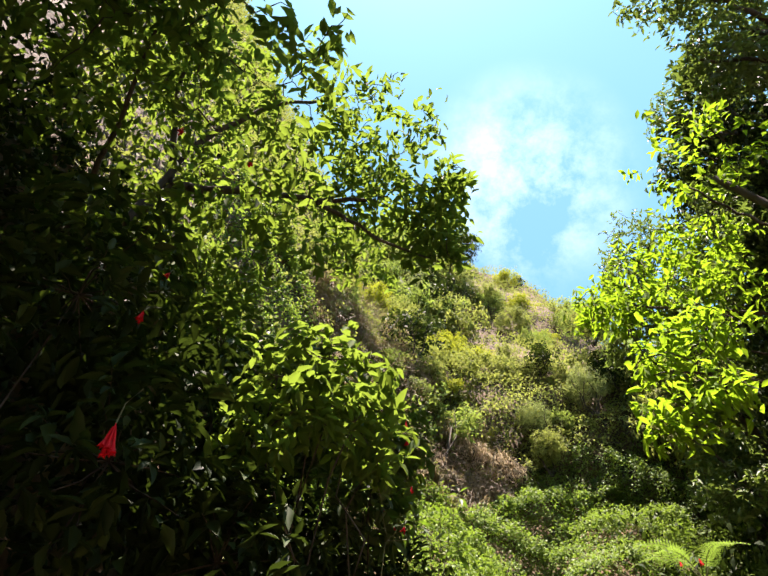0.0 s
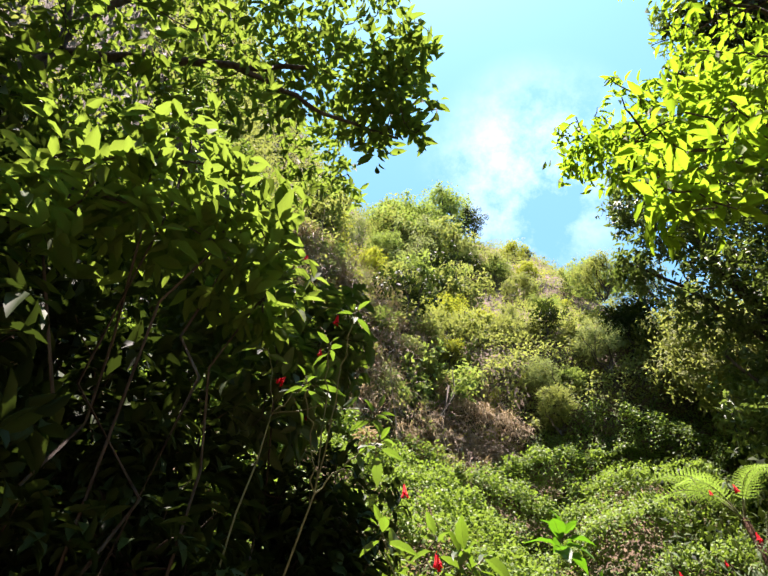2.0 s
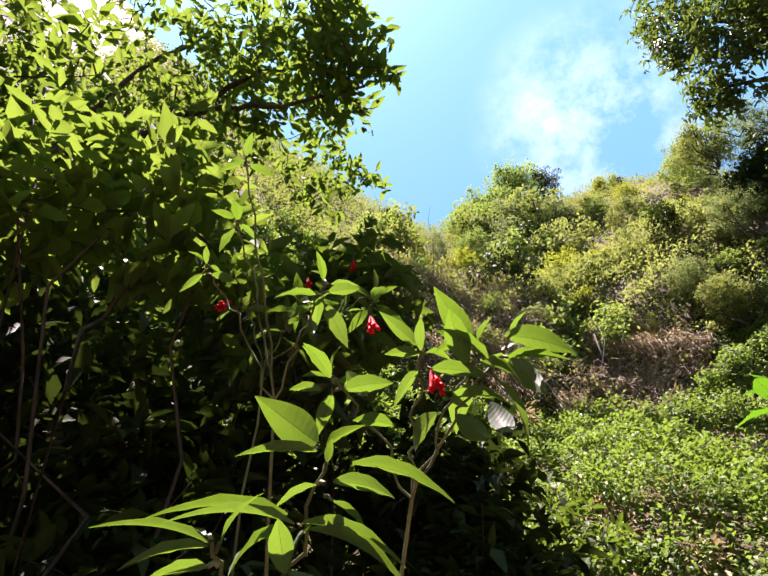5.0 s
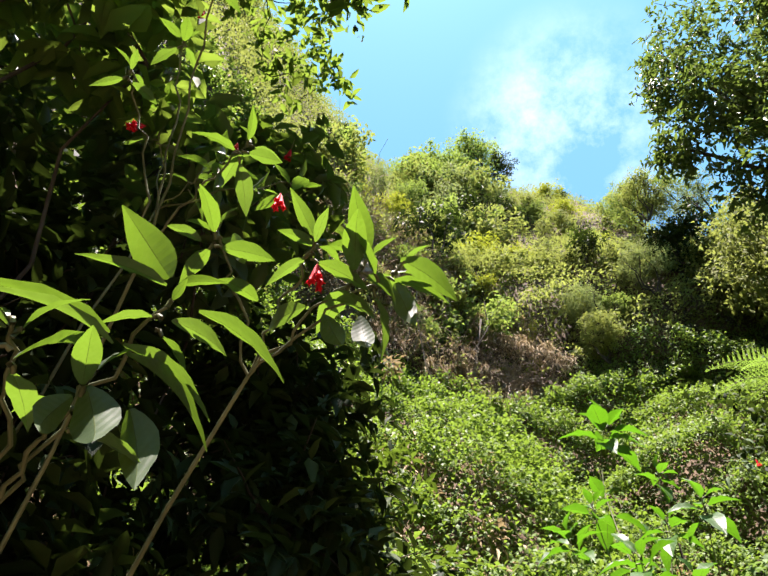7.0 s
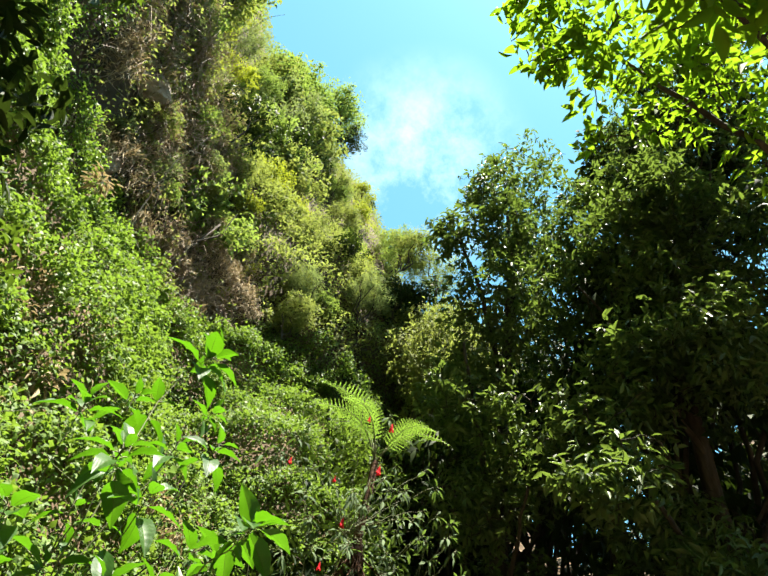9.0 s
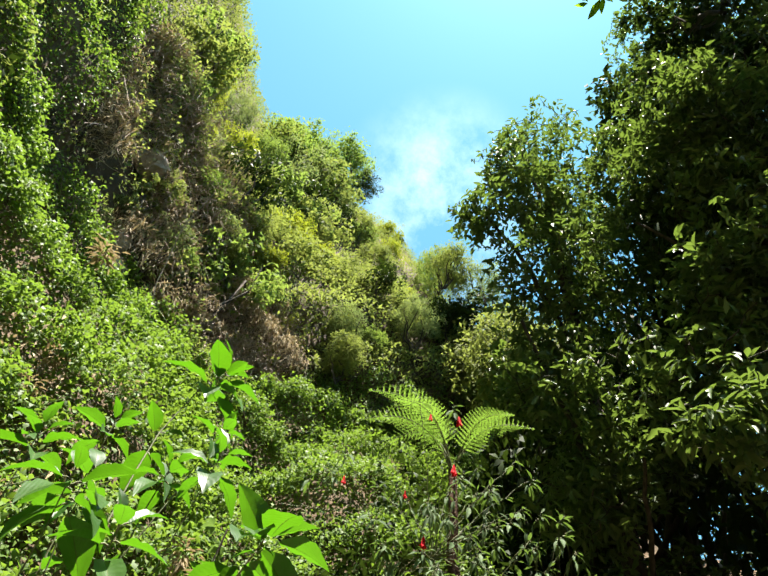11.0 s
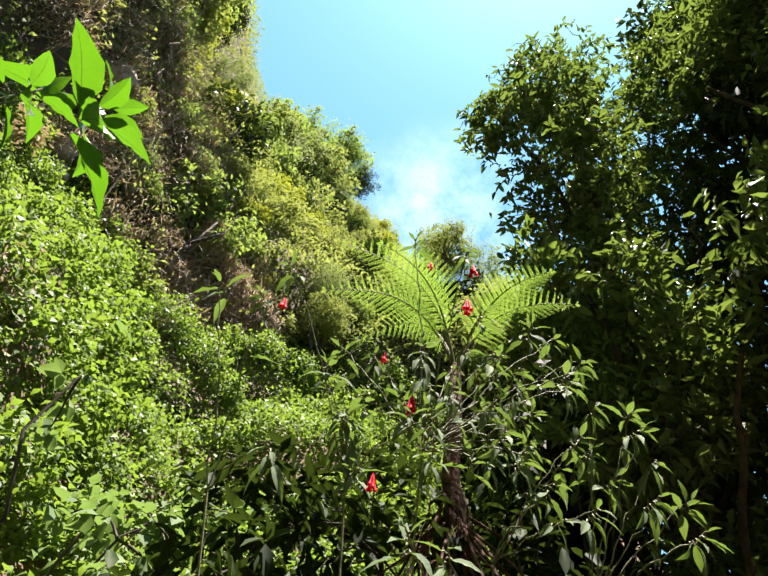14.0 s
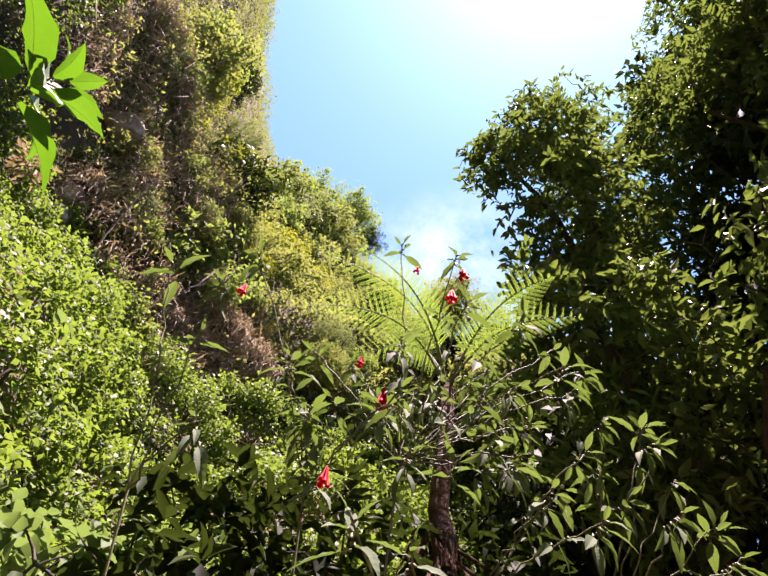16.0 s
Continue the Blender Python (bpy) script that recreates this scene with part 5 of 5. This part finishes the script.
def frond_mesh(name, arch=0.35, pairs=24, bare=0.0):
    """A tree fern frond one unit long: midrib, bare at its foot, with long toothed leaflets on both sides, arching over."""
    t = np.linspace(0.0, 1, 40)

    def rib(s):
        return np.stack([np.zeros_like(s), s, arch * (np.sin(s * 2.2) * 0.5 - s * s * 0.55)], -1)

    pos, way, up, ln = [], [], [], []
    lo = max(0.10, bare)
    for i in range(pairs):
        q0 = i / (pairs - 1)
        s = lo + (0.99 - lo) * q0
        p = rib(np.array([s]))[0]
        reach = 0.23 * math.sin(math.pi * min(1, 0.28 + 0.70 * q0)) ** 0.9 + 0.008
        for side in (-1, 1):
            d = np.array([side * 0.90, 0.42, -0.14])
            d /= np.linalg.norm(d)
            m = max(5, int(reach / 0.0105))
            for j in range(m):
                q = p + d * reach * (j + 0.5) / m - np.array([0, 0, 0.05 * (reach * j / m) ** 1.5])
                for w in (-1, 1):
                    pos.append(q)
                    way.append(np.array([0.35 * side, w * 0.9, -0.05]))
                    up.append((0, 0.1, 1))
                    ln.append(0.0145 * (1.12 - 0.75 * j / m) * (0.6 + reach / 0.6) + 0.004)
    me = leaves(name, np.array(pos), np.array(way), np.array(up), np.array(ln), 0.52, M_FERN, True)
    v, f = tube(rib(t), np.linspace(0.011, 0.002, len(t)), 5)
    return me, mesh_from("midrib", v, f, M_STEM)


FRONDS = [frond_mesh("frond", a, 26) for a in (0.45, 0.65)]
TALL_FRONDS = [frond_mesh("frond", a, 20, 0.24) for a in (0.75, 0.95)]


def fern(name, label, at, fronds, kinds):
    ob = thing(name, label, "fern", at=at)
    for (dx, dy, dz), size in fronds:
        leaf_me, rib_me = kinds[int(rng.integers(2))]
        fr = child("frond", leaf_me, ob)
        fr.matrix_local = aim(Vector((0, 0, 0)), (dx, dy, dz), (0, -0.15, 1), size)
        child("midrib", rib_me, fr)
    return ob


tree_fern = fern("tree_fern", "arching bright green tree fern fronds among shrubs", (3.95, 6.50, 4.15), [
    ((-0.74, -0.10, 0.46), 0.88), ((-0.72, 0.14, 0.34), 0.82), ((-0.70, -0.36, 0.26), 0.78), ((0.05, -0.78, 0.20), 0.72), ((0.34, -0.66, 0.26), 0.70), ((-0.5, 0.5, 0.45), 0.7), ((0.6, 0.3, 0.4), 0.62)], TALL_FRONDS)
fv, ff = tube(wavy((0, 0, -3.0), (0, 0, 0.02), 10, 0.01), np.linspace(0.070, 0.032, 10), 9)
child("trunk", mesh_from("trunk", fv, ff, M_RUST), tree_fern, "rusty brown fibrous trunk")
dead = []
for i in range(150):
    a = rng.uniform(0, 6.28)
    r = rng.uniform(0.12, 0.55)
    z0 = rng.uniform(-1.5, -0.7)
    dead.append(tube(wavy((0.06 * math.cos(a), 0.06 * math.sin(a), z0), (r * math.cos(a), r * math.sin(a), z0 - rng.uniform(0.5, 1.1)), 6, 0.06), np.linspace(0.008, 0.003, 6), 4))
child("dead_frond", tubes("dead_frond", dead, M_RUST), tree_fern, "drooping skirt of dead brown fronds", kind="stuff")
fern("ground_fern", "green fern fronds in shade by the path", (3.3, 3.2, 1.5), [((-0.6, 0.2, 0.5), 0.6), ((0.3, -0.7, 0.5), 0.6), ((-0.3, 0.6, 0.6), 0.6), ((0.6, 0.3, 0.5), 0.6)], FRONDS)


# ---- dry stems and twigs on the cliff ----
def strands(name, label, category, n, box, keep, length, radius, mat, out=0.35):
    p, nor = slope_points(n, *box, keep)
    parts = []
    for q, k in zip(p, nor):
        a = q + k * rng.uniform(0.1, out)
        way = unit(rng.normal(0, 0.7, 3) + np.array([0, -0.2, -0.6]))
        parts.append(tube(wavy(a, a + way * length * rng.uniform(0.4, 1.2) + k * 0.15, 6, 0.06), np.linspace(radius, radius * 0.4, 6), 4))
    return tagged(new(name, tubes(name, parts, mat)), label, category, kind="stuff")


strands("dry_twigs", "tangle of pale dry twigs hanging on the cliff", "twigs", 1300, (-2.5, 1.8, 7.2, 13.5), lambda x, y, z: is_dry(x, y, z) & (z > 8.5), 0.8, 0.006, M_TWIG, 0.6)
strands("pale_stems", "long thin pale bare stems sprawling over the cliff", "stems", 60, (-2.2, 0.2, 7.2, 13.5), lambda x, y, z: is_dry(x, y, z) & (z > 9.5) & (z < 13) & (x < 0.1 - 0.12 * (z - 9.5)), 1.7, 0.007, M_TWIG, 0.7)
strands("dry_stalks", "dry brown stalks on the bare slope", "stalks", 900, (1.2, 4.8, 10.3, 12.8), lambda x, y, z: is_dry(x, y, z) & (z < 12.2), 0.5, 0.005, M_TWIG, 0.5)
strands("vine_stems", "thin pale creeper stems on the bank", "creeper", 160, (-1, 7, 5.5, 11), lambda x, y, z: (z > 1.5) & (z < 8), 0.8, 0.005, M_STEM, 0.5)
stem_line = np.array([(1.04, 9.2, 9.79), (0.85, 9.5, 8.99), (0.91, 9.8, 7.87), (1.11, 9.95, 7.14)])
v, f = tube(stem_line, [0.008, 0.009, 0.010, 0.011], 5)
tagged(new("bare_stem", mesh_from("bare_stem", v, f, M_TWIG)), "long thin pale bare stem hanging down the cliff", "stem")


def rock(x, y, z, size, flat):
    """A weathered boulder part sunk in the slope."""
    bm = bmesh.new()
    bmesh.ops.create_icosphere(bm, subdivisions=3, radius=1.0)
    for vert in bm.verts:
        k = 1 + 0.28 * noise.noise(vert.co * 1.6 + Vector((x, y, z))) + 0.10 * noise.noise(vert.co * 5)
        vert.co = Vector((vert.co.x * size * k, vert.co.y * size * 0.7 * k, vert.co.z * size * flat * k))
    me = bpy.data.meshes.new("rock")
    bm.to_mesh(me)
    bm.free()
    me.materials.append(M_ROCK)
    ob = new("rock", me)
    ob.matrix_world = pose(x, y, z, 20 * math.sin(x * 9), 15 * math.cos(y * 7), 40 * x)
    return tagged(ob, "pale weathered rock showing through the dry slope", "rock", "rocks on the slope")


for x, y, z, s, flat in ((1.95, 11.0, 7.75, 0.34, 0.8), (2.25, 11.2, 7.7, 0.22, 0.7), (0.08, 9.82, 8.35, 0.20, 1.3), (0.2, 9.9, 8.0, 0.22, 0.9), (-0.3, 9.7, 10.4, 0.4, 0.8), (0.55, 10.9, 11.6, 0.25, 1.0), (0.15, 11.6, 13.6, 0.35, 1.2)):
    rock(x, y, z, s, flat)


def dry_clump(x, y, z, r, n=90):
    """A withered bunch of fern and leaves caught in the creeper."""
    d = unit(rng.normal(0, 1, (n, 3)))
    p = d * r * rng.uniform(0.2, 1, (n, 1))
    ob = new("withered_clump", leaves("withered_clump", p, d + rng.normal(0, 0.5, (n, 3)) + np.array([0, 0, -0.6]), d + np.array([0, 0, 0.6]), r * 0.6 * rng.uniform(0.5, 1.2, n), 0.3, M_DRY))
    ob.location = (x, y, z)
    return tagged(ob, "withered brown bunch of leaves caught in the creeper", "dead leaves", "withered clumps", kind="stuff")


for x, y, z, r in ((1.25, 7.64, 3.90, 0.20), (0.76, 8.12, 4.98, 0.16), (0.80, 7.75, 4.44, 0.12), (0.65, 6.42, 2.75, 0.24), (0.84, 6.50, 2.70, 0.20), (1.13, 7.24, 3.31, 0.14), (2.34, 5.94, 2.75, 0.10), (2.2, 6.1, 2.9, 0.08), (0.4, 8.6, 6.9, 0.2)):
    dry_clump(x, y, z, r)
